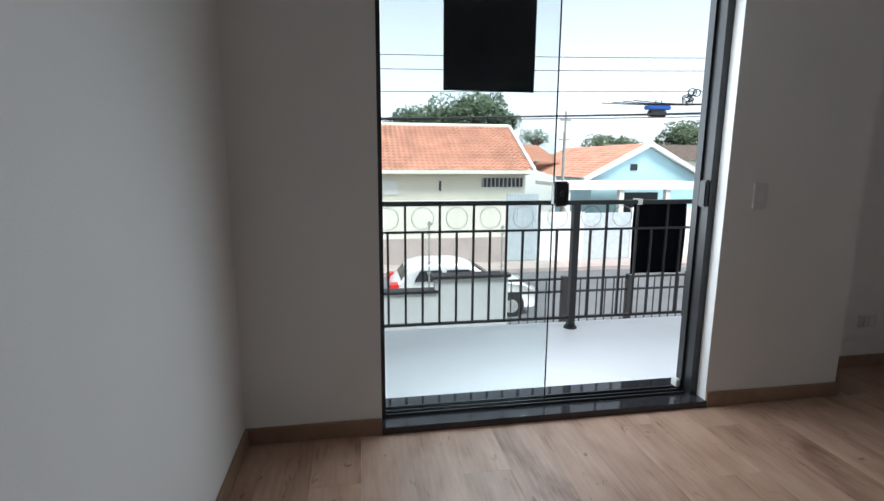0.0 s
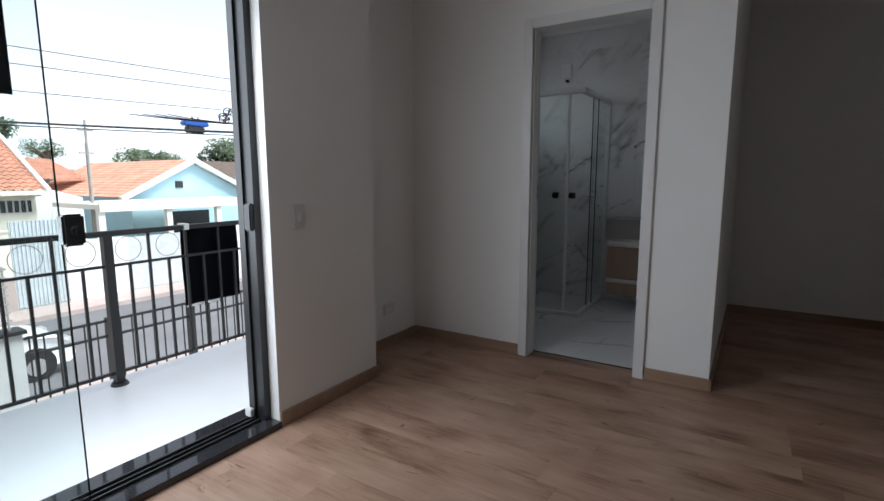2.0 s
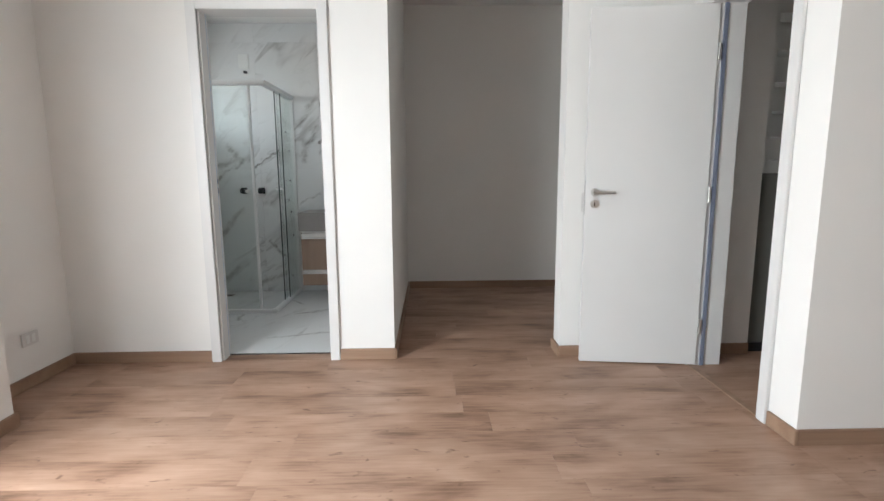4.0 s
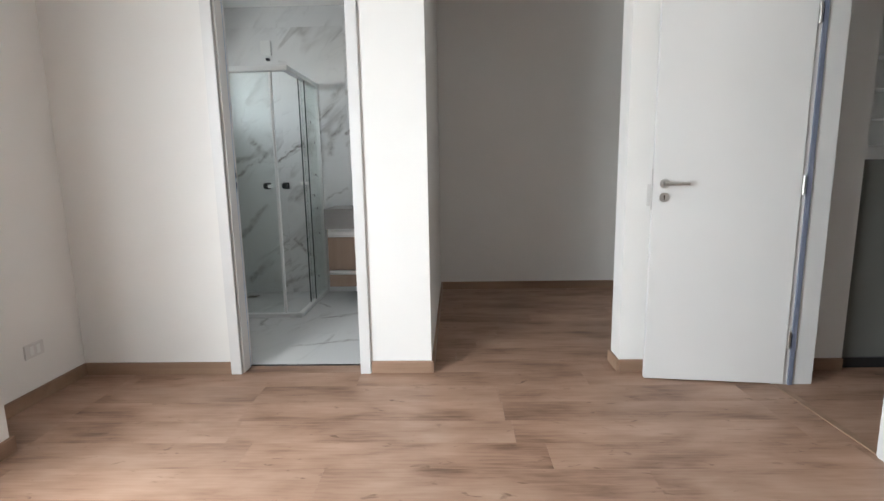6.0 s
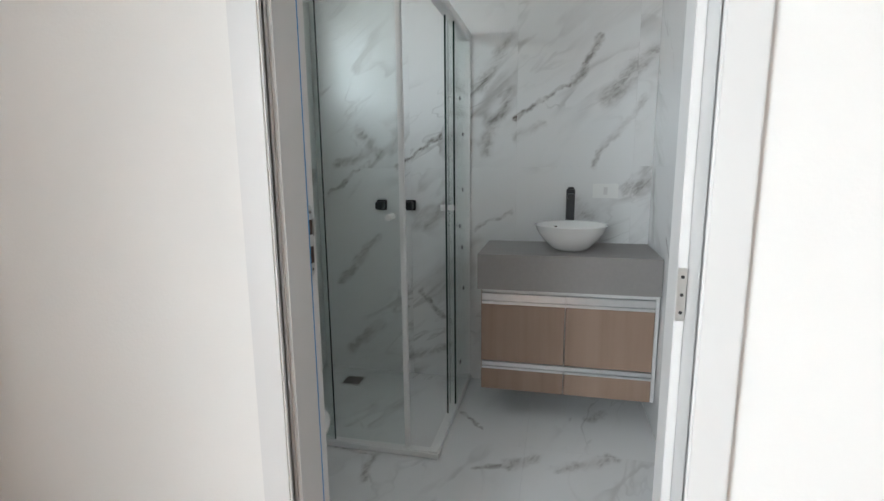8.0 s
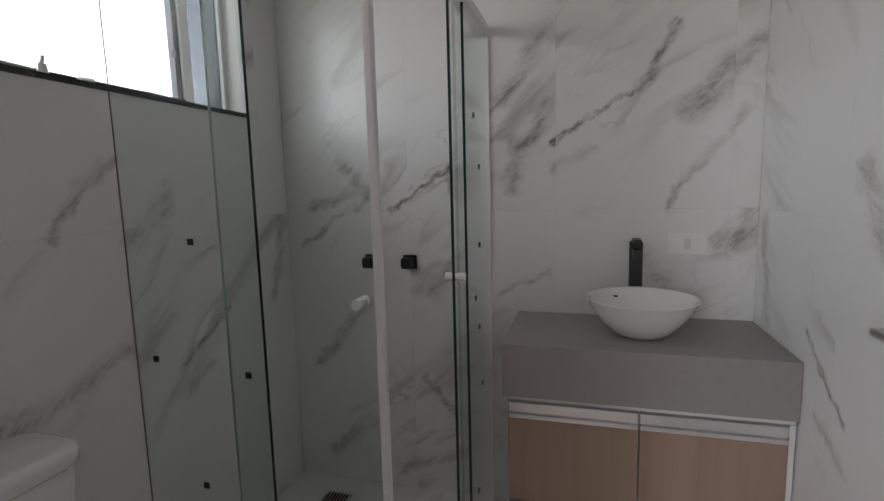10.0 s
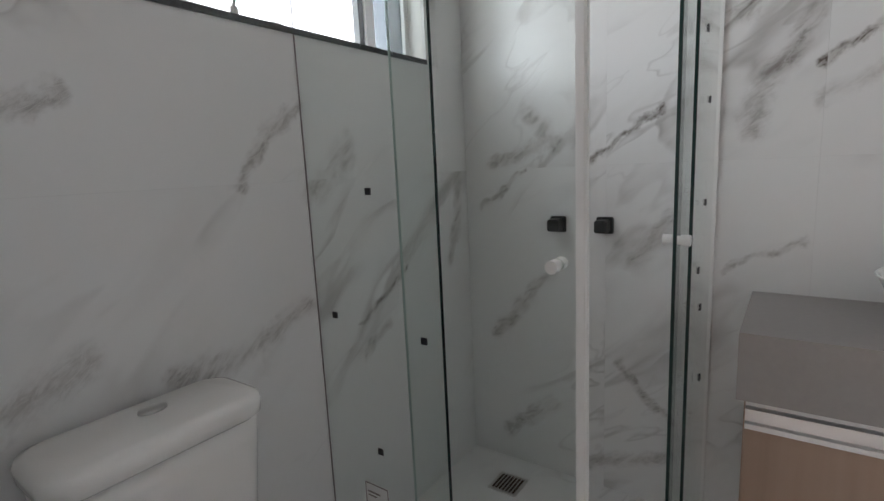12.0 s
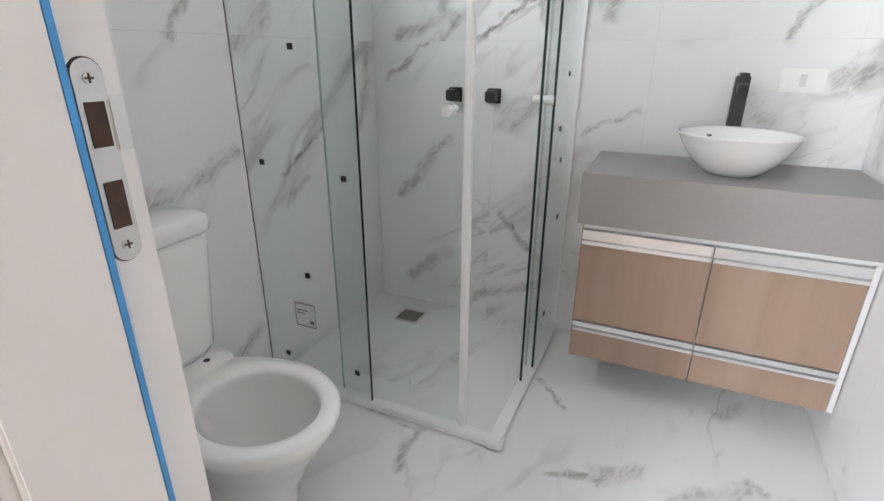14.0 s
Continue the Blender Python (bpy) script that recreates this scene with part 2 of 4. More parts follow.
QUARTZ = mat("grey_stone", (0.29, 0.272, 0.262), 0.38, vary=0.03, scale=60, bump=0.03)
DARKWALL = mat("grey_paint", (0.16, 0.16, 0.145), 0.8, vary=0.04, scale=2, bump=0.1)
CLOTH = mat("black_banner", (0.006, 0.007, 0.010), 0.8, spec=0.08, vary=0.25, scale=5, bump=0.3, bump_scale=14)
BLUE_TAPE = mat("blue_tape", (0.055, 0.28, 0.60), 0.5, vary=0.1, scale=40)
GREY_BLUE = mat("grey_blue_strip", (0.17, 0.19, 0.26), 0.6, vary=0.1, scale=30)
# dark colour stands in for the shade inside holes and gaps
HOLE_SHADE = mat("hole_shade", (0.06, 0.035, 0.025), 0.9, vary=0.3, scale=40)
GROUT = mat("grout", (0.66, 0.65, 0.64), 0.9)
PAPER = mat("paper_label", (0.8, 0.79, 0.78), 0.7)
INK = mat("label_ink", (0.25, 0.2, 0.2), 0.7)
OAK = wood_mat("oak_laminate", [(0.30, (0.115, 0.061, 0.038)), (0.385, (0.235, 0.136, 0.09)), (0.47, (0.325, 0.198, 0.136)), (0.58, (0.39, 0.25, 0.178)), (0.70, (0.445, 0.30, 0.22))], grain=(15.0, 2.3, 15.0), rand=0.07, fine_part=0.28)
OAK_TRIM = wood_mat("oak_trim", [(0.3, (0.235, 0.145, 0.095)), (0.7, (0.36, 0.24, 0.168))], knots=False, rand=0.08)
CAB_WOOD = wood_mat("cabinet_wood", [(0.3, (0.285, 0.192, 0.14)), (0.5, (0.335, 0.232, 0.173)), (0.7, (0.375, 0.267, 0.203))], grain=(14.0, 14.0, 1.0), knots=False, rand=0.03)
VEINS_X = [(1.635, 1.49, 1.50, 1.587, 0.022, 1.0), (1.50, 1.587, 1.308, 1.717, 0.016, 0.8), (1.308, 1.717, 1.22, 1.89, 0.03, 0.7), (1.63, 1.385, 1.49, 1.46, 0.035, 0.45), (1.222, 1.252, 1.15, 1.365, 0.025, 0.6), (1.15, 1.365, 0.98, 1.571, 0.03, 0.45),
           (1.155, 1.593, 0.97, 1.81, 0.07, 0.55), (1.825, 1.333, 1.666, 1.634, 0.05, 0.5), (1.84, 1.674, 1.683, 1.905, 0.06, 0.45), (1.297, 1.056, 1.22, 0.975, 0.07, 0.4), (1.084, 1.123, 0.948, 1.166, 0.045, 0.5), (2.31, 1.243, 2.05, 1.418, 0.018, 0.95), (2.68, 1.271, 2.45, 1.34, 0.05, 0.6)]
VEINS_X2 = [(2.53, 1.46, 2.42, 1.32, 0.05, 0.6), (2.76, 1.08, 2.578, 1.224, 0.02, 0.75), (2.68, 0.563, 2.452, 0.821, 0.045, 0.6), (2.176, 0.523, 2.005, 0.319, 0.025, 0.6), (2.138, 0.922, 2.03, 1.072, 0.05, 0.5), (2.652, 0.131, 2.441, 0.295, 0.05, 0.5), (2.266, 0.093, 2.016, 0.189, 0.04, 0.5), (1.853, 0.892, 1.641, 0.998, 0.02, 0.5)]
VEINS_Y = [(4.989, 1.234, 5.057, 1.367, 0.03, 0.6), (5.057, 1.367, 5.174, 1.433, 0.035, 0.4), (5.231, 1.203, 5.358, 1.335, 0.07, 0.45), (5.362, 0.774, 5.589, 0.93, 0.02, 0.8), (5.373, 0.652, 5.511, 0.737, 0.03, 0.5), (4.768, 0.80, 4.886, 0.818, 0.05, 0.5), (4.886, 0.818, 5.141, 0.873, 0.045, 0.45),
           (4.40, 0.85, 4.598, 0.905, 0.06, 0.4), (4.45, 1.36, 4.619, 1.439, 0.03, 0.5), (5.041, 0.181, 5.151, 0.236, 0.05, 0.4), (5.895, 0.882, 5.97, 1.198, 0.05, 0.5)]
VEINS_Z = [(5.146, 1.696, 5.189, 1.578, 0.025, 0.7), (5.189, 1.578, 5.285, 1.473, 0.05, 0.5), (5.22, 1.36, 5.338, 1.149, 0.05, 0.5), (5.61, 1.876, 5.485, 1.739, 0.018, 0.6), (5.211, 2.532, 5.158, 2.171, 0.02, 0.45), (5.158, 2.171, 4.954, 2.144, 0.03, 0.5), (5.657, 1.219, 5.751, 1.159, 0.04, 0.45), (4.5, 1.75, 4.62, 1.35, 0.03, 0.5)]
MARBLE = [marble_mat("marble_tile_" + a, k, v) for k, (a, v) in enumerate(zip("xyz", (VEINS_X + VEINS_X2, VEINS_Y, VEINS_Z)))]
GLASS = glass_mat("clear_glass", (0.966, 0.983, 0.981))
SHOWER_GLASS = glass_mat("greenish_glass", (0.968, 0.987, 0.979))
FROSTED = glass_mat("window_glass", (0.93, 0.95, 0.95))
SIDE_GLASS = glass_mat("tinted_side_glass", (0.33, 0.35, 0.365))
EDGE = mat("glass_edge", (0.012, 0.032, 0.027), 0.15, vary=0.2)
EDGE_SOFT = mat("pale_glass_edge", (0.40, 0.49, 0.46), 0.2, vary=0.1)


# ---- building helpers ----
def box(bm, x0, x1, y0, y1, z0, z1, m=None):
    r = bmesh.ops.create_cube(bm, size=1)
    M = Matrix.Translation(((x0 + x1) / 2, (y0 + y1) / 2, (z0 + z1) / 2)) @ Matrix.Diagonal((abs(x1 - x0), abs(y1 - y0), abs(z1 - z0), 1))
    bmesh.ops.transform(bm, matrix=(m @ M) if m else M, verts=r["verts"])
    return r["verts"]


def cyl(bm, p, q, r0, r1=None, n=16):
    p, q = Vector(p), Vector(q)
    d = q - p
    r = bmesh.ops.create_cone(bm, cap_ends=True, segments=n, radius1=r0, radius2=r0 if r1 is None else r1, depth=d.length)
    bmesh.ops.transform(bm, matrix=Matrix.Translation((p + q) / 2) @ d.to_track_quat("Z", "Y").to_matrix().to_4x4(), verts=r["verts"])
    return r["verts"]


def ring(bm, centre, axis, R, r, n=28, k=6):
    axis = Vector(axis).normalized()
    u = axis.orthogonal().normalized()
    w = axis.cross(u)
    vs = []
    for i in range(n):
        a = 2 * math.pi * i / n
        d = u * math.cos(a) + w * math.sin(a)
        vs.append([bm.verts.new(Vector(centre) + d * (R + r * math.cos(2 * math.pi * j / k)) + axis * (r * math.sin(2 * math.pi * j / k))) for j in range(k)])
    for i in range(n):
        for j in range(k):
            bm.faces.new((vs[i][j], vs[(i + 1) % n][j], vs[(i + 1) % n][(j + 1) % k], vs[i][(j + 1) % k]))


def loft(bm, rings, cap0=True, cap1=True):
    """Skins a list of rings of points (all of one length)."""
    vs = [[bm.verts.new(p) for p in rg] for rg in rings]
    n = len(vs[0])
    for a, b in zip(vs, vs[1:]):
        for i in range(n):
            bm.faces.new((a[i], a[(i + 1) % n], b[(i + 1) % n], b[i]))
    if cap0:
        bm.faces.new(list(reversed(vs[0])))
    if cap1:
        bm.faces.new(vs[-1])


def part(name, bm, material, parent=None, label="", bevel=0.0, smooth=False):
    if bevel:
        bmesh.ops.bevel(bm, geom=list(bm.edges), offset=bevel, segments=2, affect="EDGES", clamp_overlap=True)
    bmesh.ops.recalc_face_normals(bm, faces=list(bm.faces))
    me = bpy.data.meshes.new(name)
    bm.to_mesh(me)
    bm.free()
    me.materials.append(material)
    if smooth:
        for p in me.polygons:
            p.use_smooth = True
    ob = new(name, me)
    ob.parent = parent
    if label:
        ob["label"] = label
    return ob


def slab(name, spans, material, parent=None, label="", bevel=0.0):
    """One mesh of boxes (x0, x1, y0, y1, z0, z1)."""
    bm = bmesh.new()
    for s in spans:
        box(bm, *s)
    return part(name, bm, material, parent, label, bevel)


def thing(name, label, category, group="", kind=""):
    return tagged(new(name), label, category, group, kind)


def structure(ob, label, category):
    return tagged(ob, label, category, kind="structure")


# ---- the large structure ----
H, HB = 2.80, 2.62
structure(slab("wall_west", [(0.206, 0.356, -3.4, 2.70, -0.12, H)], PAINT), "plain off-white painted bedroom wall with oak baseboard", "wall")
structure(slab("wall_balcony", [(0.356, 0.922, 2.538, 2.70, -0.12, H), (0.922, 2.488, 2.538, 2.70, 2.40, H), (2.488, 3.227, 2.538, 2.70, -0.12, H), (3.08, 3.227, 2.70, 2.98, -0.12, H)], PAINT), "off-white painted wall around the glazed balcony door", "wall")
structure(slab("wall_north", [(3.227, 4.66, 2.83, 2.98, -0.12, H), (4.66, 5.785, 2.83, 2.98, -0.12, 1.632), (4.66, 5.785, 2.83, 2.98, 2.25, H), (5.785, 6.24, 2.83, 2.98, -0.12, H)], PAINT), "off-white painted outer wall with the bathroom window opening", "wall")
structure(slab("wall_bathroom_door", [(4.055, 4.18, 0.791, 1.17, -0.12, H), (4.055, 4.18, 1.17, 1.93, 2.16, H), (4.055, 4.18, 1.93, 2.83, -0.12, H)], PAINT), "off-white painted wall with the bathroom doorway", "wall")
structure(slab("wall_niche", [(4.18, 6.09, 0.791, 0.925, -0.12, H)], PAINT), "off-white painted wall between niche and bathroom", "wall")
structure(slab("wall_east", [(6.09, 6.24, -1.65, 2.83, -0.12, H)], PAINT), "off-white painted back wall of the niche", "wall")
structure(slab("wall_stub", [(4.055, 4.205, -1.52, -0.278, -0.12, H)], PAINT), "off-white painted wall between niche and exit door", "wall")
structure(slab("wall_niche_south", [(4.205, 6.09, -1.65, -1.52, -0.12, H)], PAINT), "off-white painted side wall of the niche", "wall")
structure(slab("wall_exit", [(2.945, 3.17, -1.22, -1.03, -0.12, H), (3.17, 3.90, -1.22, -1.03, 2.14, H), (3.90, 4.055, -1.22, -1.03, -0.12, H), (2.945, 3.05, -3.4, -1.22, -0.12, H)], PAINT), "off-white painted wall with the exit doorway", "wall")
structure(slab("wall_south", [(0.356, 2.945, -3.4, -3.25, -0.12, H)], PAINT), "off-white painted bedroom wall", "wall")
structure(slab("wall_hall", [(3.05, 7.0, -3.4, -3.25, -0.12, 3.6), (6.9, 7.0, -3.25, -1.65, -0.12, 3.6)], PAINT), "off-white painted wall closing the stair hall", "wall")
structure(slab("ceiling", [(0.206, 6.24, -3.4, 2.98, H, H + 0.15)], CEILING), "plain white ceiling over the rooms", "ceiling")
structure(slab("ceiling_bathroom", [(4.18, 6.09, 0.925, 2.83, HB, H)], CEILING), "plain white bathroom ceiling", "ceiling")
floor = structure(slab("floor", [(0.356, 4.175, -3.25, 2.83, -0.12, -0.012), (4.175, 6.09, -1.52, 0.791, -0.12, -0.012), (4.055, 6.9, -3.25, -1.65, -0.12, -0.012)], GROUT), "oak laminate plank floor with wide worn-looking grain", "floor")
floor_bath = structure(slab("floor_bathroom", [(4.175, 6.03, 0.94, 2.83, -0.12, -0.01)], GROUT), "white marble-look porcelain tile floor", "floor")

# baseboards, each run a piece of trim
for nm, s in (("baseboard_west", (0.356, 0.371, -3.25, 2.523)), ("baseboard_door_left", (0.356, 0.922, 2.523, 2.538)), ("baseboard_pier", (2.488, 3.242, 2.523, 2.538)), ("baseboard_pier_return", (3.227, 3.242, 2.538, 2.815)),
              ("baseboard_recess", (3.227, 4.055, 2.815, 2.83)), ("baseboard_bath_left", (4.04, 4.055, 1.956, 2.815)), ("baseboard_bath_right", (4.04, 4.055, 0.791, 1.138)),
              ("baseboard_niche_side", (4.04, 6.09, 0.776, 0.791)), ("baseboard_niche_back", (6.075, 6.09, -1.52, 0.776)), ("baseboard_stub_side", (4.04, 4.22, -0.278, -0.263)), ("baseboard_stub", (4.04, 4.055, -1.012, -0.278)),
              ("baseboard_exit", (2.93, 3.12, -1.03, -1.015)), ("baseboard_south_return", (2.93, 2.945, -3.25, -1.03)), ("baseboard_hall", (4.04, 4.055, -1.52, -1.22))):
    structure(slab(nm, [(*s, 0.0, 0.072)], OAK_TRIM, bevel=0.003), "oak laminate baseboard along the wall", "baseboard")

# ---- doors ----
door_bath = thing("door_frame", "white lacquered bathroom door frame without its leaf", "door frame")
for nm, s in (("jamb", (4.043, 4.192, 1.895, 1.93, 0.0, 2.16)), ("jamb", (4.043, 4.192, 1.17, 1.20, 0.0, 2.16)), ("head", (4.043, 4.192, 1.20, 1.895, 2.13, 2.16))):
    slab(nm, [s], WHITE_WOOD, door_bath, bevel=0.002)
for x0, x1 in ((4.035, 4.0545),):
    for nm, s in (("casing", (x0, x1, 1.895, 1.955, 0.0, 2.19)), ("casing", (x0, x1, 1.14, 1.20, 0.0, 2.19)), ("casing", (x0, x1, 1.20, 1.895, 2.13, 2.19))):
        slab(nm, [s], WHITE_WOOD, door_bath, bevel=0.003)
slab("stop", [(4.06, 4.1475, 1.886, 1.895, 0.0, 2.13)], WHITE_WOOD, door_bath, bevel=0.002)
slab("stop", [(4.12, 4.191, 1.2005, 1.216, 0.0, 2.13)], WHITE_WOOD, door_bath, bevel=0.002)
slab("rebate_strip", [(4.148, 4.153, 1.8875, 1.8945, 0.0, 2.13)], BLUE_TAPE, door_bath, "blue protective strip along the rebate")
for z in (0.25, 1.05, 1.85):
    hg = slab("hinge", [(4.1155, 4.1195, 1.2015, 1.2155, z - 0.045, z + 0.045)], STEEL, door_bath, "steel hinge leaf with screws", bevel=0.001)
    bm = bmesh.new()
    for dz in (-0.03, 0.0, 0.03):
        cyl(bm, (4.1155, 1.2085, z + dz), (4.1145, 1.2085, z + dz), 0.003, n=10)
    part("screw", bm, IRON, hg)


def strike_plate(parent, x, y, z):
    """A rounded steel plate on the jamb, with two bolt recesses, a bent lip and two screws."""
    bm = bmesh.new()
    pts = []
    for a in range(0, 181, 15):
        pts.append((x + 0.0105 * math.cos(radians(a)), z + 0.060 + 0.0105 * math.sin(radians(a))))
    for a in range(180, 361, 15):
        pts.append((x + 0.0105 * math.cos(radians(a)), z - 0.060 + 0.0105 * math.sin(radians(a))))
    loft(bm, [[(px, y, pz) for px, pz in pts], [(px, y - 0.002, pz) for px, pz in pts]])
    p = part("strike_plate", bm, STEEL, parent, "brushed steel strike plate")
    # slightly larger dark outline stands in for the shade around the plate
    bm = bmesh.new()
    loft(bm, [[(x + (px - x) * 1.09, y + 0.0003, z + (pz - z) * 1.014) for px, pz in pts], [(x + (px - x) * 1.09, y - 0.0006, z + (pz - z) * 1.014) for px, pz in pts]])
    part("plate_shade", bm, HOLE_SHADE, p, "dark outline that puts shade around the plate")
    # bolt recesses are thin raised slabs, their shade put into the colour
    slab("recess", [(x - 0.0068, x + 0.0068, y - 0.0028, y - 0.002, z + 0.013, z + 0.043)], HOLE_SHADE, p)
    slab("recess", [(x - 0.0068, x + 0.0068, y - 0.0028, y - 0.002, z - 0.045, z - 0.011)], HOLE_SHADE, p)
    slab("lip", [(x + 0.009, x + 0.021, y - 0.0035, y - 0.0005, z + 0.009, z + 0.045)], STEEL, p, bevel=0.001)
    for dz in (0.058, -0.058):
        bm = bmesh.new()
        cyl(bm, (x, y - 0.002, z + dz), (x, y - 0.0035, z + dz), 0.0038, n=12)
        part("screw", bm, STEEL, p)
        slab("screw_slot", [(x - 0.0032, x + 0.0032, y - 0.0038, y - 0.0034, z + dz - 0.0007, z + dz + 0.0007), (x - 0.0007, x + 0.0007, y - 0.0038, y - 0.0034, z + dz - 0.0032, z + dz - 0.0007), (x - 0.0007, x + 0.0007, y - 0.0038, y - 0.0034, z + dz + 0.0007, z + dz + 0.0032)], HOLE_SHADE, p)


strike_plate(door_bath, 4.1675, 1.8945, 1.1140)
slab("threshold", [(4.162, 4.180, 1.2165, 1.895, -0.002, 0.003)], GRANITE, door_bath, "thin dark threshold joint")

exit_frame = thing("exit_door_frame", "white lacquered door frame of the exit door", "door frame")
for nm, s in (("jamb", (3.17, 3.20, -1.23, -1.02, 0.0, 2.14)), ("jamb", (3.865, 3.90, -1.23, -1.02, 0.0, 2.14)), ("head", (3.20, 3.865, -1.23, -1.02, 2.11, 2.14)),
              ("casing", (3.125, 3.185, -1.0295, -1.012, 0.0, 2.17)), ("casing", (3.88, 3.94, -1.0295, -1.012, 0.0, 2.17)), ("casing", (3.185, 3.88, -1.0295, -1.012, 2.11, 2.17))):
    slab(nm, [s], WHITE_WOOD, exit_frame, bevel=0.003)
slab("threshold", [(3.20, 3.865, -1.06, -1.025, 0.0, 0.004)], OAK_TRIM, exit_frame, "narrow floor transition strip")

# grey-blue strip between the leaf's hinge edge and the jamb
slab("rebate_strip", [(3.856, 3.8645, -1.122, -1.100, 0.0, 2.11)], GREY_BLUE, exit_frame, "grey-blue strip along the hinge rebate")

leaf = thing("interior_door", "white lacquered interior door standing wide open", "door")
slab("leaf", [(0.0, 0.70, -0.0175, 0.0175, 0.008, 2.108)], WHITE_WOOD, leaf, bevel=0.002)
bm = bmesh.new()
cyl(bm, (0.645, 0.0175, 1.065), (0.645, 0.0255, 1.065), 0.025, n=24)
rose = part("rosette", bm, STEEL, leaf, "round steel rosette", smooth=False)
bm = bmesh.new()
cyl(bm, (0.645, 0.0175, 0.995), (0.645, 0.0245, 0.995), 0.025, n=24)
key = part("key_rosette", bm, STEEL, leaf, "round steel keyhole rosette")
slab("keyhole", [(0.642, 0.648, 0.0245, 0.0252, 0.983, 1.005)], HOLE_SHADE, key)
bm = bmesh.new()
cyl(bm, (0.645, 0.025, 1.065), (0.645, 0.06, 1.065), 0.0095, n=14)
cyl(bm, (0.655, 0.06, 1.065), (0.535, 0.06, 1.065), 0.010, 0.009, n=14)
part("lever", bm, STEEL, leaf, "steel lever handle")
slab("lock_plate", [(0.7, 0.7015, -0.011, 0.011, 0.93, 1.14)], STEEL, leaf)
for z in (0.25, 1.05, 1.85):
    bm = bmesh.new()
    cyl(bm, (-0.008, 0.02, z - 0.045), (-0.008, 0.02, z + 0.045), 0.007, n=12)
    part("hinge", bm, STEEL, leaf)
leaf.matrix_world = pose(3.872, -1.075, 0.0, 0, 0, 83)


# ---- switches and sockets ----
def wall_plate(name, label, w, h, rockers, m, plate_mat=SWITCH_PLATE):
    t = thing(name, label, "switch" if "switch" in name else "socket")
    slab("plate", [(-w / 2, w / 2, 0.0, 0.009, -h / 2, h / 2)], plate_mat, t, bevel=0.003)
    for x, z, a, b, mt in rockers:
        slab("rocker" if "switch" in name else "outlet", [(x - a / 2, x + a / 2, 0.009, 0.012, z - b / 2, z + b / 2)], mt, t, bevel=0.0015)
    t.matrix_world = m
    return t


wall_plate("light_switch", "white plastic light switch on the pier", 0.075, 0.12, [(0, 0, 0.024, 0.044, PLASTIC)], pose(2.66, 2.538, 1.02, 0, 0, 180))
wall_plate("light_switch", "white plastic light switch beside the open door", 0.072, 0.118, [(0, 0, 0.024, 0.044, PLASTIC)], pose(4.055, -0.425, 1.0, 0, 0, 90))
wall_plate("wall_socket", "white plastic double socket near the baseboard", 0.12, 0.075, [(-0.02, 0, 0.026, 0.046, PLASTIC), (0.02, 0, 0.026, 0.046, PLASTIC)], pose(3.725, 2.83, 0.275, 0, 0, 180))
wall_plate("wall_socket", "white plastic socket with grey insert above the basin", 0.128, 0.076, [(0, 0, 0.02, 0.04, GROUT)], pose(6.029, 1.166, 1.1145, 0, 0, 90), PLASTIC)

# ---- sliding balcony door ----
slide = thing("sliding_door", "frameless glass sliding door slid open in a black frame", "door")
slab("side_frame", [(0.922, 0.942, 2.60, 2.70, 0.03, 2.40)], BLACK, slide)
slab("side_frame", [(2.452, 2.488, 2.60, 2.66, 0.03, 2.40), (2.44, 2.488, 2.66, 2.70, 0.03, 2.40)], BLACK, slide)
slab("top_track", [(0.942, 2.44, 2.60, 2.70, 2.34, 2.40)], BLACK, slide)
slab("bottom_track", [(0.942, 2.44, 2.615, 2.622, 0.03, 0.042), (0.942, 2.44, 2.648, 2.654, 0.03, 0.042), (0.942, 2.44, 2.682, 2.69, 0.03, 0.042)], BLACK, slide)
for nm, x0, x1, y in (("fixed_pane", 0.942, 1.712, 2.666), ("sliding_pane", 0.95, 1.70, 2.634)):
    pane = slab(nm, [(x0, x1, y - 0.004, y + 0.004, 0.044, 2.34)], GLASS, slide)
    pane.visible_shadow = False
    slab("edge", [(x1, x1 + 0.003, y - 0.004, y + 0.004, 0.044, 2.34)], EDGE, pane)
lock = slab("lock", [(1.70, 1.768, 2.612, 2.66, 0.975, 1.085)], BLACK, slide, "black metal door lock", bevel=0.008)
bm = bmesh.new()
cyl(bm, (1.735, 2.612, 1.03), (1.735, 2.596, 1.03), 0.014, n=16)
box(bm, 1.73, 1.74, 2.585, 2.598, 1.015, 1.045)
part("thumb_turn", bm, IRON, lock)
slab("strike_box", [(2.43, 2.4518, 2.60, 2.65, 0.965, 1.09)], BLACK, slide, bevel=0.006)
slab("rubber_stop", [(2.415, 2.438, 2.66, 2.705, 0.042, 0.085)], PLASTIC, slide, "small white stop block", bevel=0.004)
structure(slab("door_sill", [(0.922, 2.488, 2.520, 2.80, -0.04, 0.03)], GRANITE, bevel=0.003), "polished black granite sill under the sliding door", "sill")

# ---- balcony ----
TILE = mat("white_porcelain", (0.86, 0.86, 0.85), 0.3, vary=0.02, scale=2)
RENDER = mat("cream_render", (0.72, 0.68, 0.58), 0.9, vary=0.06, scale=0.8, bump=0.1)
CONCRETE = mat("grey_render", (0.45, 0.46, 0.46), 0.9, vary=0.08, scale=1.2, bump=0.15)
structure(slab("balcony_slab", [(-0.4, 4.4, 2.70, 3.98, -0.25, -0.042), (-0.4, 0.922, 2.70, 2.80, -0.042, -0.03), (2.488, 4.4, 2.70, 2.80, -0.042, -0.03)], CONCRETE), "concrete balcony slab", "balcony")
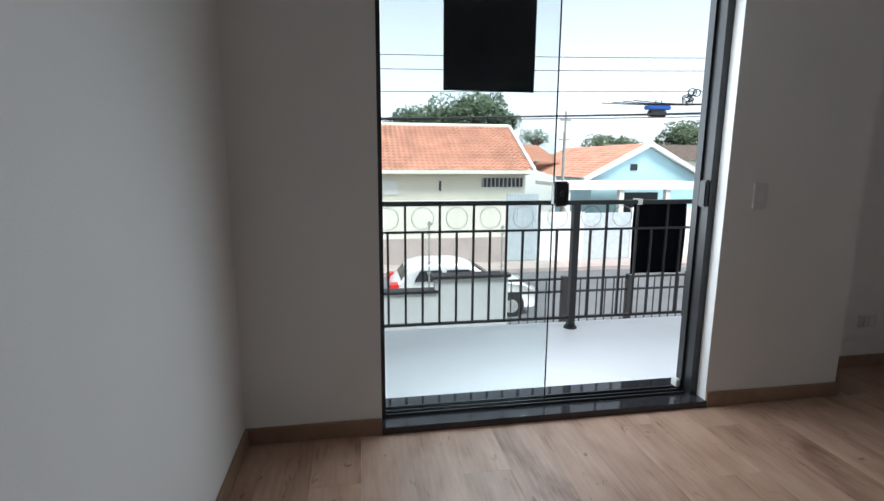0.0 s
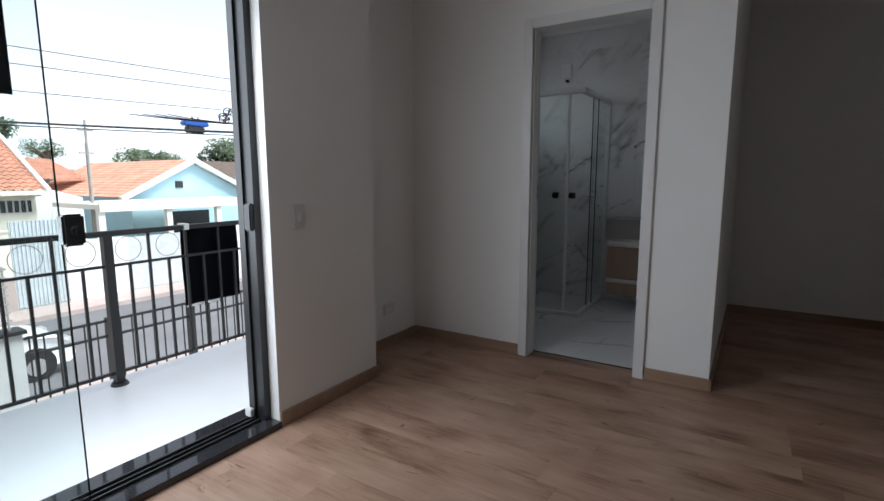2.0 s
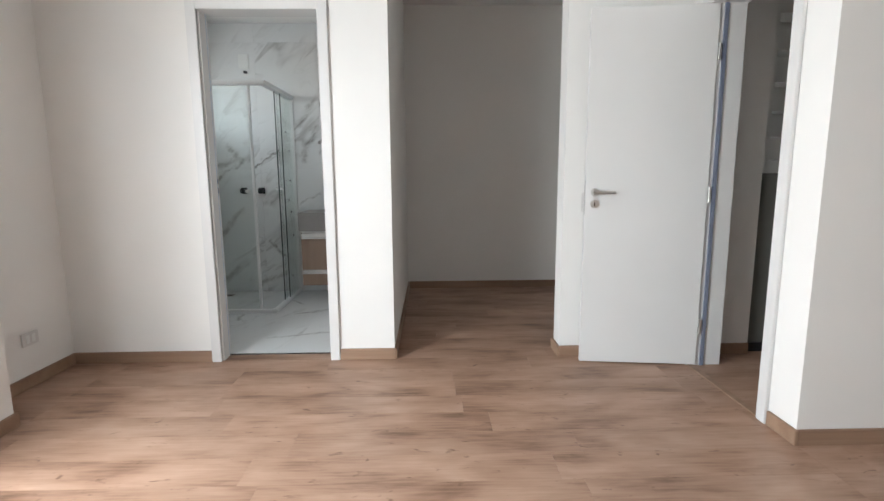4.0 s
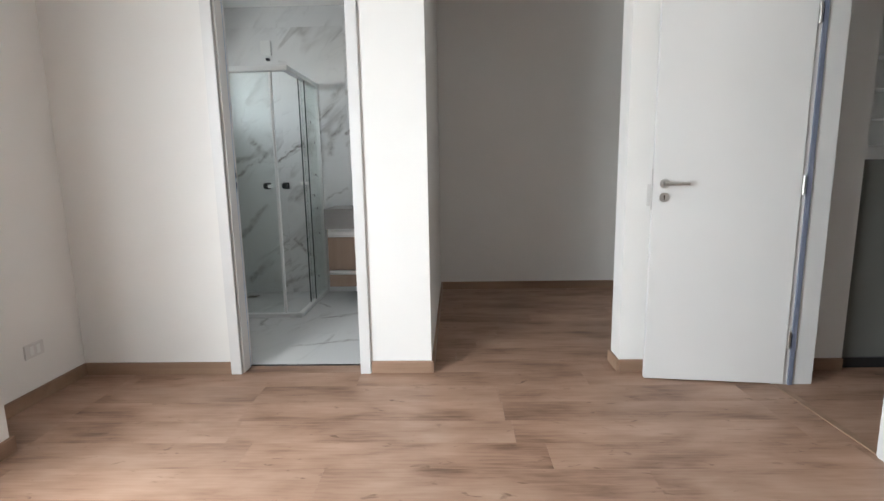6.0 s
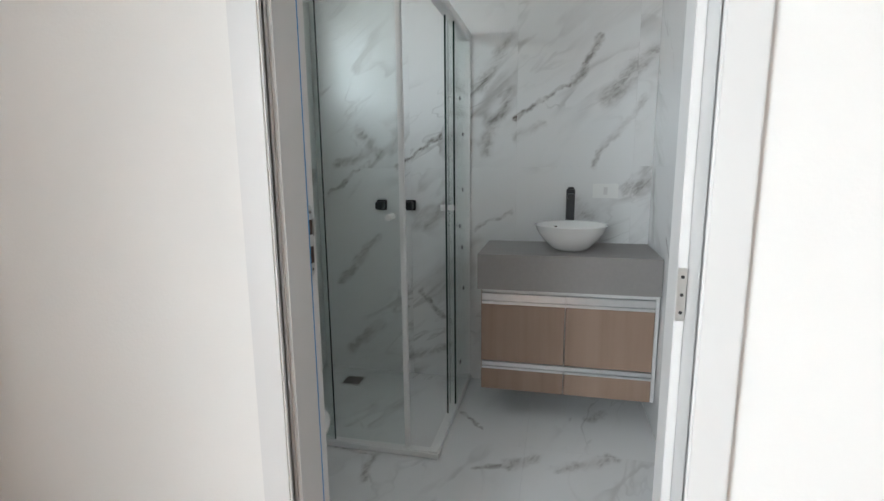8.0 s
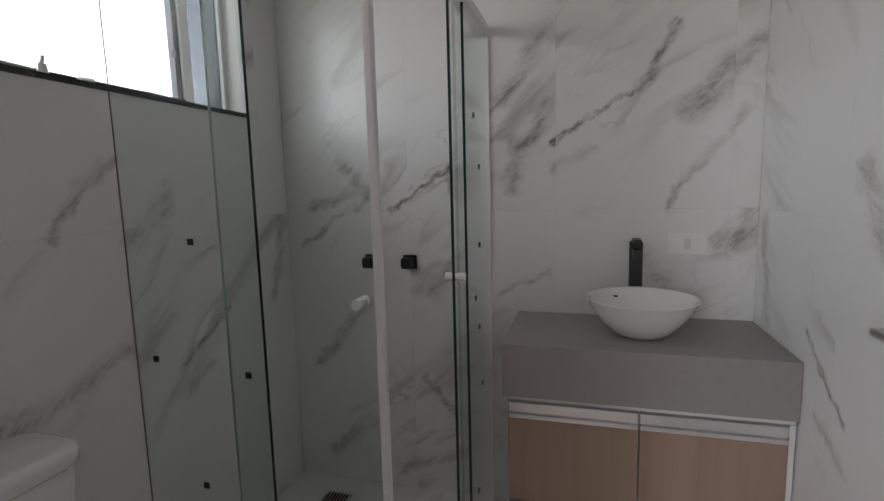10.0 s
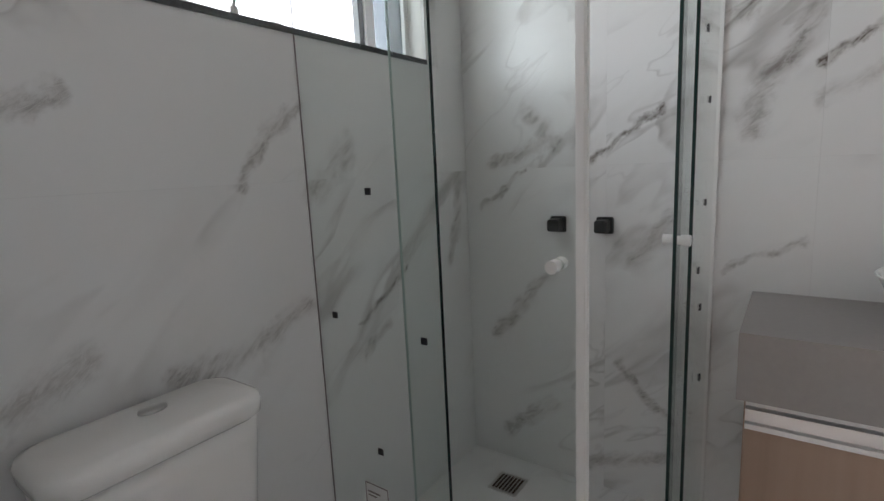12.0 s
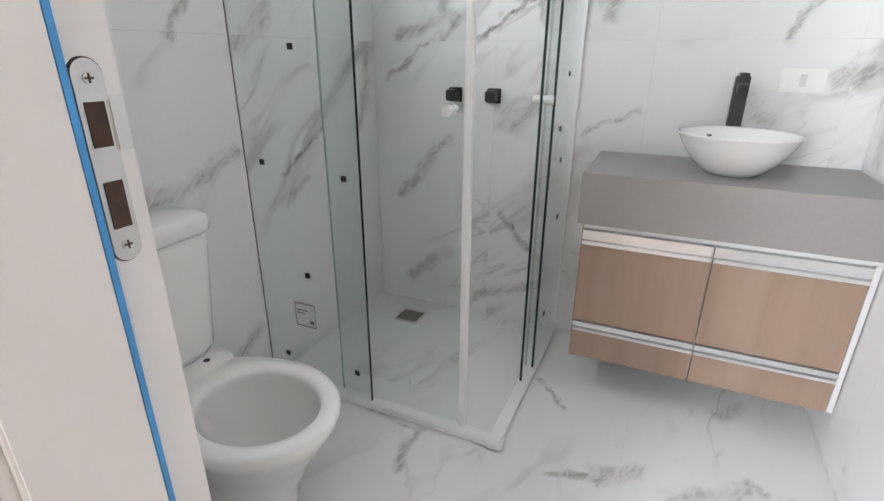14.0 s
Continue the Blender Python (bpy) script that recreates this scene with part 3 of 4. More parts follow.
bfloor = structure(slab("balcony_floor", [(-0.4, 4.4, 2.80, 3.96, -0.042, -0.03)], TILE), "white porcelain balcony floor with a drip edge", "floor")
structure(slab("eave_beam", [(1.3, 1.9, 2.70, 3.44, 2.72, 2.82)], CONCRETE), "plain beam over the balcony door", "eave")
rail = thing("balcony_railing", "black painted iron railing with rings on the balcony edge", "railing")
YR, X0, X1 = 3.83, 0.25, 3.62
slab("handrail", [(X0, X1, YR - 0.025, YR + 0.025, 0.875, 0.905)], IRON, rail, bevel=0.004)
slab("upper_bar", [(X0, X1, YR - 0.008, YR + 0.008, 0.69, 0.706)], IRON, rail)
slab("lower_bar", [(X0, X1, YR - 0.01, YR + 0.01, 0.04, 0.058)], IRON, rail)
for x in (X0, 2.365, X1):
    bm = bmesh.new()
    box(bm, x - 0.024, x + 0.024, YR - 0.024, YR + 0.024, -0.03, 0.875)
    cyl(bm, (x, YR, -0.03), (x, YR, -0.012), 0.05, 0.042, n=16)
    part("post", bm, IRON, rail)
# rings are a paler grey than the bars
RING_GREY = mat("grey_ring_paint", (0.26, 0.255, 0.24), 0.6, vary=0.2, scale=20)
me_long = me_short = me_ring = None
bars = [(2.2300, False)] + [(2.095 - 0.1178 * j, j % 2 == 0) for j in range(16)] + [(2.365 + 0.119 * j, j % 2 == 0) for j in range(1, 11)]
for x, long in bars:
    src = me_long if long else me_short
    if src is None:
        bm = bmesh.new()
        box(bm, -0.0075, 0.0075, -0.0075, 0.0075, 0.058, 0.875 if long else 0.69)
        o = part("baluster", bm, IRON, rail)
        if long:
            me_long = o.data
        else:
            me_short = o.data
    else:
        o = new("baluster", src)
        o.parent = rail
    o.location = (x, YR, 0)
    if not long and not 2.84 < x < 3.28:
        if me_ring is None:
            bm = bmesh.new()
            ring(bm, (0, 0, 0), (0, 1, 0), 0.074, 0.0024, n=32)
            o = part("ring", bm, RING_GREY, rail)
            me_ring = o.data
        else:
            o = new("ring", me_ring)
            o.parent = rail
        o.location = (x, YR, 0.79)


def banner(name, label, w, h, m, fold=0.012):
    bm = bmesh.new()
    nx, nz = 14, 16
    vs = [[bm.verts.new((w * (i / nx - 0.5), fold * math.sin(i * 1.1 + 0.25 * j) * (1 - 0.4 * j / nz), -h * j / nz)) for i in range(nx + 1)] for j in range(nz + 1)]
    for j in range(nz):
        for i in range(nx):
            bm.faces.new((vs[j][i], vs[j][i + 1], vs[j + 1][i + 1], vs[j + 1][i]))
    bmesh.ops.solidify(bm, geom=list(bm.faces), thickness=0.004)
    t = thing(name, label, "banner")
    part("sheet", bm, CLOTH, t, smooth=True)
    t.matrix_world = m
    return t


b1 = banner("hanging_banner", "black plastic banner hanging over the balcony", 0.535, 1.13, pose(1.60, 3.40, 2.695), 0.004)
slab("batten", [(-0.27, 0.27, -0.012, 0.012, -0.012, 0.025)], IRON, b1)
b2 = banner("railing_banner", "black plastic banner tied to the balcony railing", 0.425, 0.545, pose(3.045, 3.868, 0.895), 0.010)
slab("tie", [(-0.222, -0.19, -0.07, 0.01, -0.022, 0.018)], PLASTIC, b2, "white cable tie")
slab("hem", [(-0.2, 0.06, -0.008, 0.008, -0.555, -0.54)], PLASTIC, b2)

# ---- stair seen past the exit door ----
stair = thing("staircase", "white painted stair flight above a grey half wall", "stairs")
slab("half_wall", [(4.10, 4.204, -3.2, -1.5205, 0.06, 1.17)], DARKWALL, stair, "dark grey painted half wall")
slab("base_band", [(4.085, 4.204, -3.2, -1.5205, 0.0, 0.06)], BLACK, stair)
for i in range(8):
    xx, zz = 5.6 - 0.2 * i, 1.1 + 0.185 * i
    slab("step", [(xx - 0.03, xx + 0.25, -3.2, -1.66, zz, zz + 0.185)], PAINT, stair, bevel=0.004)

# ---- bathroom ----
def tiles(parent, axis, face, thick, u0, u1, v0, v1, us, vs, holes=()):
    """Porcelain tiles as pieces on a plane; us, vs are the joints; holes (u0, u1, v0, v1) stay free."""
    g = 0.0002
    us = sorted({u0, u1, *[u for u in us if u0 < u < u1], *[h for hh in holes for h in hh[:2] if u0 < h < u1]})
    vs = sorted({v0, v1, *[v for v in vs if v0 < v < v1], *[h for hh in holes for h in hh[2:] if v0 < h < v1]})
    for a, b in zip(us, us[1:]):
        for c, d in zip(vs, vs[1:]):
            if any(h[0] - 1e-4 < a and b < h[1] + 1e-4 and h[2] - 1e-4 < c and d < h[3] + 1e-4 for h in holes):
                continue
            bm = bmesh.new()
            w, h2 = (b - a) / 2 - g, (d - c) / 2 - g
            t = abs(thick)
            if axis == 0:
                box(bm, -t / 2, t / 2, -w, w, -h2, h2)
                loc = (face + thick / 2, (a + b) / 2, (c + d) / 2)
            elif axis == 1:
                box(bm, -w, w, -t / 2, t / 2, -h2, h2)
                loc = ((a + b) / 2, face + thick / 2, (c + d) / 2)
            else:
                box(bm, -w, w, -h2, h2, -t / 2, t / 2)
                loc = ((a + b) / 2, (c + d) / 2, face + thick / 2)
            o = part("tile", bm, MARBLE[axis], parent)
            o.location = loc


WB = structure(slab("bathroom_wall_back", [(6.04, 6.09, 0.925, 2.83, -0.12, HB)], GROUT), "white marble-look tiled bathroom back wall", "wall")
WN = structure(slab("bathroom_wall_window", [(4.18, 4.66, 2.823, 2.8295, 0, HB), (4.66, 5.785, 2.823, 2.8295, 0, 1.632), (4.66, 5.785, 2.823, 2.8295, 2.25, HB), (5.785, 6.04, 2.823, 2.8295, 0, HB)], GROUT), "white marble-look tiled bathroom wall under the window", "wall")
WS = structure(slab("bathroom_wall_vanity", [(4.18, 6.04, 0.9255, 0.93, 0, HB)], GROUT), "white marble-look tiled bathroom wall beside the vanity", "wall")
WD = structure(slab("bathroom_wall_door", [(4.1805, 4.183, 0.93, 1.17, 0, HB), (4.1805, 4.183, 1.17, 1.93, 2.16, HB), (4.1805, 4.183, 1.93, 2.823, 0, HB)], GROUT), "white marble-look tiled bathroom wall around the door", "wall")
ZS = [1.242, 2.442]
tiles(WB, 0, 6.04, -0.01, 0.94, 2.815, 0.0, HB, [1.035, 1.635, 2.235], ZS)
tiles(WN, 1, 2.823, -0.008, 4.191, 6.028, 0.0, ZS[0], [5.19], [])
tiles(WN, 1, 2.823, -0.008, 4.191, 6.028, ZS[0], 1.632, [5.86], [])
tiles(WN, 1, 2.823, -0.008, 4.191, 6.028, 1.632, HB, [5.86], [ZS[1]], [(4.66, 5.785, 1.632, 2.25)])
tiles(WS, 1, 0.93, 0.01, 4.191, 6.028, 0.0, HB, [4.83, 5.43], ZS)
tiles(WD, 0, 4.183, 0.008, 0.945, 2.81, 0.0, HB, [1.55, 2.15], ZS, [(1.17, 1.93, 0.0, 2.16)])
tiles(floor_bath, 2, -0.01, 0.01, 4.181, 6.03, 0.941, 2.82, [4.75, 5.35, 5.95], [1.52, 2.72])

# window with a tilted pane
win = structure(thing("window_1", "bathroom awning window with aluminium frame standing ajar", "window"), "bathroom awning window with aluminium frame standing ajar", "window")
slab("sill", [(4.66, 5.785, 2.81, 2.98, 1.632, 1.648)], GRANITE, win, "black granite window sill")
slab("window_frame", [(4.66, 4.69, 2.89, 2.93, 1.648, 2.25)], WHITE_ALU, win)
slab("window_frame", [(5.56, 5.60, 2.89, 2.93, 1.648, 2.25)], WHITE_ALU, win)
slab("window_frame", [(5.765, 5.785, 2.89, 2.93, 1.648, 2.25)], WHITE_ALU, win)
slab("side_pane", [(5.60, 5.765, 2.905, 2.911, 1.648, 2.25)], SIDE_GLASS, win, "pale tinted fixed side pane").visible_shadow = False
slab("window_frame", [(4.69, 5.56, 2.89, 2.93, 2.22, 2.25)], WHITE_ALU, win)
slab("window_frame", [(4.69, 5.56, 2.89, 2.93, 1.648, 1.672)], BLACK, win)
sash = slab("sash", [(5.535, 5.56, 2.90, 2.925, 1.672, 2.22)], BLACK, win)
bm = bmesh.new()
box(bm, 4.69, 5.53, -0.003, 0.003, -0.56, 0.0, None)
pn = part("pane", bm, FROSTED, win)
pn.matrix_world = pose(0, 2.93, 2.215, 14)
pn.visible_shadow = False
bm = bmesh.new()
cyl(bm, (4.93, 2.87, 1.668), (5.06, 2.87, 1.664), 0.004, n=8)
cyl(bm, (5.05, 2.87, 1.648), (5.05, 2.87, 1.682), 0.018, 0.013, n=12)
cyl(bm, (5.05, 2.87, 1.682), (5.056, 2.87, 1.703), 0.006, n=8)
cyl(bm, (4.92, 2.87, 1.648), (4.92, 2.87, 1.674), 0.011, n=10)
cyl(bm, (5.15, 2.87, 1.66), (5.19, 2.87, 1.662), 0.011, n=10)
part("stay", bm, STEEL, win, "metal window stay arm")

# shower enclosure
sh = thing("shower_enclosure", "corner shower enclosure of greenish glass with white profiles", "shower")
slab("floor_rail", [(5.175, 5.217, 1.885, 2.814, 0.0, 0.03)], WHITE_ALU, sh, bevel=0.004)
slab("floor_rail", [(5.217, 6.029, 1.885, 1.927, 0.0, 0.03)], WHITE_ALU, sh, bevel=0.004)
slab("corner_block", [(5.165, 5.222, 1.877, 1.932, 0.0, 0.036)], PLASTIC, sh, bevel=0.008)
slab("top_rail", [(5.172, 5.22, 1.882, 2.814, 1.905, 1.945)], WHITE_ALU, sh, bevel=0.004)
slab("top_rail", [(5.22, 6.029, 1.882, 1.93, 1.905, 1.945)], WHITE_ALU, sh, bevel=0.004)


def pane(name, x0, x1, y0, y1, edges, edge_mat=EDGE):
    p = slab(name, [(x0, x1, y0, y1, 0.032, 1.905)], SHOWER_GLASS, sh)
    p.visible_shadow = False
    for e in edges:
        slab("edge", [(*e, 0.032, 1.905)], edge_mat, p)
    return p


fa = pane("fixed_pane", 5.184, 5.192, 2.367, 2.812, [(5.184, 5.192, 2.364, 2.367)])
slab("gasket", [(5.186, 5.189, 2.812, 2.8145, 0.032, 1.905)], INK, fa, "thin dark wall gasket")
da = pane("sliding_pane", 5.203, 5.211, 2.038, 2.498, [(5.203, 5.211, 2.498, 2.4995)], EDGE_SOFT)
slab("profile", [(5.196, 5.218, 2.016, 2.038, 0.032, 1.905)], WHITE_ALU, da, "white vertical edge profile", bevel=0.003)
db = pane("sliding_pane", 5.53, 6.0, 1.911, 1.919, [(5.524, 5.53, 1.911, 1.919)])
fb = pane("fixed_pane", 5.634, 6.018, 1.893, 1.901, [(5.628, 5.634, 1.893, 1.901)])
slab("wall_profile", [(6.018, 6.0295, 1.888, 1.924, 0.032, 1.905)], WHITE_ALU, fb, "slim white wall profile")
for nm, p, q, par in (("knob", (5.178, 2.082, 1.05), (5.236, 2.082, 1.05), da), ("knob", (5.55, 1.884, 1.06), (5.55, 1.946, 1.06), db)):
    bm = bmesh.new()
    p2, q2 = Vector(p), Vector(q)
    u = (q2 - p2).normalized()
    cyl(bm, p2 + u * 0.01, q2 - u * 0.01, 0.011, n=14)
    cyl(bm, p2, p2 + u * 0.022, 0.014, n=14)
    cyl(bm, q2 - u * 0.022, q2, 0.014, n=14)
    part(nm, bm, PLASTIC, par, "white plastic door knob")
for y, z in ((2.577, 1.214), (2.737, 0.866), (2.421, 0.841), (2.597, 0.486), (2.725, 0.145), (2.418, 0.142), (2.575, 1.715)):
    slab("spacer", [(5.1805, 5.184, y - 0.009, y + 0.009, z - 0.014, z + 0.004)], BLACK, fa)
for x, z in ((5.83, 1.41), (5.75, 1.58), (5.82, 1.13), (5.74, 0.95), (5.84, 0.60), (5.80, 0.83), (5.74, 0.22)):
    slab("spacer", [(x - 0.008, x + 0.008, 1.8895, 1.893, z - 0.009, z + 0.009)], BLACK, fb)
st = slab("sticker", [(5.1822, 5.184, 2.58, 2.668, 0.275, 0.368)], PAPER, fa, "white product label with a dark border")
slab("border", [(5.1816, 5.1822, 2.58, 2.668, 0.364, 0.368), (5.1816, 5.1822, 2.58, 2.668, 0.275, 0.279), (5.1816, 5.1822, 2.58, 2.583, 0.279, 0.364), (5.1816, 5.1822, 2.665, 2.668, 0.279, 0.364)], INK, st)
slab("print", [(5.1816, 5.1822, 2.612, 2.658, 0.337, 0.342), (5.1816, 5.1822, 2.625, 2.658, 0.326, 0.330)], INK, st)
slab("print", [(5.1816, 5.1822, 2.59, 2.606, 0.288, 0.304)], INK, st)


def tap(y):
    t = thing("shower_tap", "square matt black shower valve handle on the tiled wall", "tap", "shower taps")
    slab("plate", [(6.018, 6.030, y - 0.03, y + 0.03, 1.0, 1.06)], BLACK, t, bevel=0.003)
    slab("handle", [(5.965, 6.018, y - 0.022, y + 0.022, 1.008, 1.052)], BLACK, t, bevel=0.004)
    return t


tap(2.235)
tap(2.41)
heater = thing("shower_outlet_box", "small white electrical outlet box high on the tiled wall", "outlet")
slab("box", [(6.012, 6.030, 2.29, 2.385, 2.20, 2.33)], PLASTIC, heater, bevel=0.004)
slab("spout", [(5.99, 6.030, 2.31, 2.335, 2.155, 2.175)], BLACK, heater)
dr = thing("floor_drain", "square steel floor drain grate in the shower", "drain")
slab("frame", [(5.79, 5.91, 2.50, 2.62, 0.0, 0.003)], STEEL, dr)
for i in range(7):
    slab("slot", [(5.803, 5.897, 2.512 + 0.0145 * i, 2.520 + 0.0145 * i, 0.003, 0.0042)], HOLE_SHADE, dr)

# vanity
top = thing("countertop", "grey stone vanity counter with a deep apron", "countertop")
slab("counter", [(5.59, 6.029, 0.942, 1.778, 0.806, 0.836)], QUARTZ, top)
slab("apron", [(5.59, 5.615, 0.942, 1.778, 0.664, 0.806)], QUARTZ, top)
slab("apron", [(5.615, 6.029, 1.753, 1.778, 0.664, 0.806)], QUARTZ, top)
cab = thing("vanity_cabinet", "wall-hung wood-veneer vanity cabinet with aluminium pulls", "cabinet")
slab("body", [(5.622, 6.029, 0.945, 1.757, 0.150, 0.662)], WHITE_WOOD, cab, bevel=0.002)
slab("side_panel", [(5.604, 6.029, 1.7575, 1.7605, 0.148, 0.662)], CAB_WOOD, cab)
slab("rail", [(5.605, 5.6215, 0.945, 1.757, 0.648, 0.662)], WHITE_WOOD, cab)
slab("side_edge", [(5.603, 5.6215, 0.945, 0.960, 0.150, 0.647)], WHITE_WOOD, cab)
for y0, y1 in ((1.3615, 1.757), (0.962, 1.3565)):
    d = slab("door", [(5.603, 5.6215, y0, y1, 0.298, 0.588)], CAB_WOOD, cab, bevel=0.0015)
    slab("pull", [(5.596, 5.6215, y0, y1, 0.590, 0.603), (5.613, 5.6215, y0, y1, 0.603, 0.611), (5.599, 5.6215, y0, y1, 0.611, 0.641)], ALU, d, "aluminium pull profile")
    d = slab("drawer", [(5.603, 5.6215, y0, y1, 0.149, 0.256)], CAB_WOOD, cab, bevel=0.0015)
    slab("pull", [(5.596, 5.6215, y0, y1, 0.258, 0.268), (5.613, 5.6215, y0, y1, 0.268, 0.275), (5.599, 5.6215, y0, y1, 0.275, 0.293)], ALU, d, "aluminium pull profile")

basin = thing("vessel_basin", "white ceramic oval vessel basin on the vanity", "basin")
prof = [(0.06, 0.0), (0.075, 0.002), (0.10, 0.018), (0.135, 0.052), (0.163, 0.09), (0.178, 0.122), (0.183, 0.126), (0.181, 0.129), (0.172, 0.124), (0.155, 0.092), (0.125, 0.055), (0.085, 0.026), (0.03, 0.016)]
bm = bmesh.new()
loft(bm, [[(5.785 + 0.95 * r * math.cos(2 * math.pi * i / 48), 1.342 + 0.975 * r * math.sin(2 * math.pi * i / 48), 0.836 + z) for i in range(48)] for r, z in prof])
part("bowl", bm, CERAMIC, basin, smooth=True)
bm = bmesh.new()
cyl(bm, (5.785, 1.342, 0.850), (5.785, 1.342, 0.856), 0.028, n=20)
part("waste", bm, STEEL, basin)
slab("overflow", [(5.914, 5.924, 1.408, 1.428, 0.932, 0.938)], HOLE_SHADE, basin)
fc = thing("basin_tap", "tall square matt black basin tap", "tap")
slab("column", [(5.96, 6.0, 1.322, 1.366, 0.836, 1.128)], BLACK, fc, bevel=0.003)
slab("spout", [(5.90, 5.96, 1.328, 1.360, 1.075, 1.105)], BLACK, fc, bevel=0.003)
slab("lever", [(5.93, 5.998, 1.33, 1.358, 1.1285, 1.138)], BLACK, fc, bevel=0.002)
ph = thing("towel_holder", "small steel towel holder on the tiled wall", "holder")
slab("plate", [(5.13, 5.18, 0.940, 0.948, 1.02, 1.07)], STEEL, ph, bevel=0.002)
slab("bar", [(5.03, 5.165, 0.985, 1.0, 1.04, 1.055)], STEEL, ph, bevel=0.002)
slab("arm", [(5.15, 5.165, 0.948, 0.985, 1.04, 1.055)], STEEL, ph)


# toilet
def rounded(cx, cy, w, d, z, r=0.05, n=8):
    pts = []
    for sx, sy, a0 in ((1, 1, 0), (-1, 1, 90), (-1, -1, 180), (1, -1, 270)):
        for i in range(n + 1):
            a = radians(a0 + 90 * i / n)
            pts.append((cx + sx * (w / 2 - r) + r * math.cos(a), cy + sy * (d / 2 - r) + r * math.sin(a), z))
    return pts


def egg(cx, cy, w, back, front, z, n=40):
    """An oval: half width w, reaching back (+y) and front (-y)."""
    return [(cx + w * math.cos(2 * math.pi * i / n), cy + (back if math.sin(2 * math.pi * i / n) > 0 else front) * math.sin(2 * math.pi * i / n), z) for i in range(n)]


CX = 4.668
toilet = thing("toilet", "white ceramic toilet with cistern and no seat fitted", "toilet")
bm = bmesh.new()
loft(bm, [rounded(CX - 0.016, 2.702, w * 1.0, d, z, 0.045) for w, d, z in ((0.29, 0.14, 0.40), (0.33, 0.165, 0.43), (0.385, 0.178, 0.70), (0.39, 0.18, 0.755))])
part("cistern", bm, CERAMIC, toilet, smooth=True)
bm = bmesh.new()
loft(bm, [rounded(CX - 0.018, 2.696, w * 0.95, d, z + 0.002, 0.05) for w, d, z in ((0.40, 0.185, 0.752), (0.425, 0.196, 0.758), (0.43, 0.198, 0.785), (0.42, 0.19, 0.797), (0.39, 0.165, 0.803))])
lid = part("cistern_lid", bm, CERAMIC, toilet, smooth=True)
bm = bmesh.new()
loft(bm, [[(CX + 0.028 * math.cos(a) * s, 2.722 + 0.020 * math.sin(a) * s, z - 0.002) for a in [2 * math.pi * i / 24 for i in range(24)]] for s, z in ((1, 0.806), (1, 0.812), (0.85, 0.814))])
part("flush_button", bm, STEEL, lid, "oval chrome flush button", smooth=True)
bm = bmesh.new()
cy = 2.36
loft(bm, [egg(CX, cy + 0.06, 0.10, 0.22, 0.13, 0.0), egg(CX, cy + 0.06, 0.098, 0.22, 0.125, 0.05), egg(CX, cy + 0.04, 0.10, 0.24, 0.13, 0.16), egg(CX, cy + 0.02, 0.135, 0.25, 0.165, 0.26), egg(CX, cy, 0.17, 0.26, 0.20, 0.345),
          egg(CX, cy, 0.183, 0.262, 0.213, 0.37), egg(CX, cy, 0.186, 0.262, 0.217, 0.39), egg(CX, cy, 0.18, 0.26, 0.21, 0.40),
          egg(CX, cy - 0.01, 0.142, 0.16, 0.165, 0.401), egg(CX, cy - 0.01, 0.130, 0.15, 0.153, 0.388), egg(CX, cy - 0.01, 0.137, 0.155, 0.160, 0.36), egg(CX, cy, 0.10, 0.11, 0.11, 0.27), egg(CX, cy + 0.01, 0.06, 0.06, 0.05, 0.19)])
part("bowl", bm, CERAMIC, toilet, smooth=True)
bm = bmesh.new()
loft(bm, [rounded(CX, 2.655, 0.20, 0.20, 0.20, 0.05), rounded(CX, 2.655, 0.27, 0.21, 0.33, 0.05), rounded(CX, 2.655, 0.30, 0.22, 0.385, 0.05), rounded(CX, 2.655, 0.29, 0.21, 0.402, 0.05)])
shelf = part("shelf", bm, CERAMIC, toilet, smooth=True)
for dx in (-0.08, 0.08):
    bm = bmesh.new()
    cyl(bm, (CX + dx, 2.605, 0.402), (CX + dx, 2.605, 0.4035), 0.009, n=12)
    part("bolt_hole", bm, HOLE_SHADE, shelf)

# ---- the street below the balcony ----
G = -3.1
ASPHALT = mat("asphalt", (0.16, 0.16, 0.165), 0.9, vary=0.12, scale=0.6, bump=0.3, bump_scale=25)
PAVING = mat("pinkish_paving", (0.42, 0.35, 0.32), 0.9, vary=0.1, scale=1.2, bump=0.2, bump_scale=18)
SOIL = mat("dry_ground", (0.25, 0.25, 0.18), 0.95, vary=0.25, scale=0.15, bump=0.3, bump_scale=3)
CLAY = mat("clay_roof_tiles", (0.56, 0.29, 0.20), 0.85, vary=0.22, scale=1.4, bump=0.4, bump_scale=5)
BLUEWALL = mat("pale_blue_render", (0.42, 0.62, 0.70), 0.9, vary=0.05, scale=0.7, bump=0.1)
WHITEWALL = mat("white_render", (0.75, 0.75, 0.73), 0.9, vary=0.05, scale=0.7, bump=0.1)
GATE = mat("grey_painted_gate", (0.50, 0.54, 0.56), 0.6, vary=0.1)
CARPAINT = mat("white_car_paint", (0.78, 0.78, 0.78), 0.15, vary=0.01, spec=0.6)
CARGLASS = mat("dark_car_glass", (0.03, 0.035, 0.04), 0.06, vary=0.1)
TYRE = mat("tyre_rubber", (0.02, 0.02, 0.02), 0.85, vary=0.2)
REDLIGHT = mat("red_tail_light", (0.6, 0.03, 0.03), 0.2, vary=0.1)
LEAF = mat("foliage", (0.085, 0.12, 0.065), 0.8, vary=0.45, scale=0.5)
BARK = mat("bark", (0.12, 0.09, 0.07), 0.95, vary=0.3, scale=4, bump=0.5)
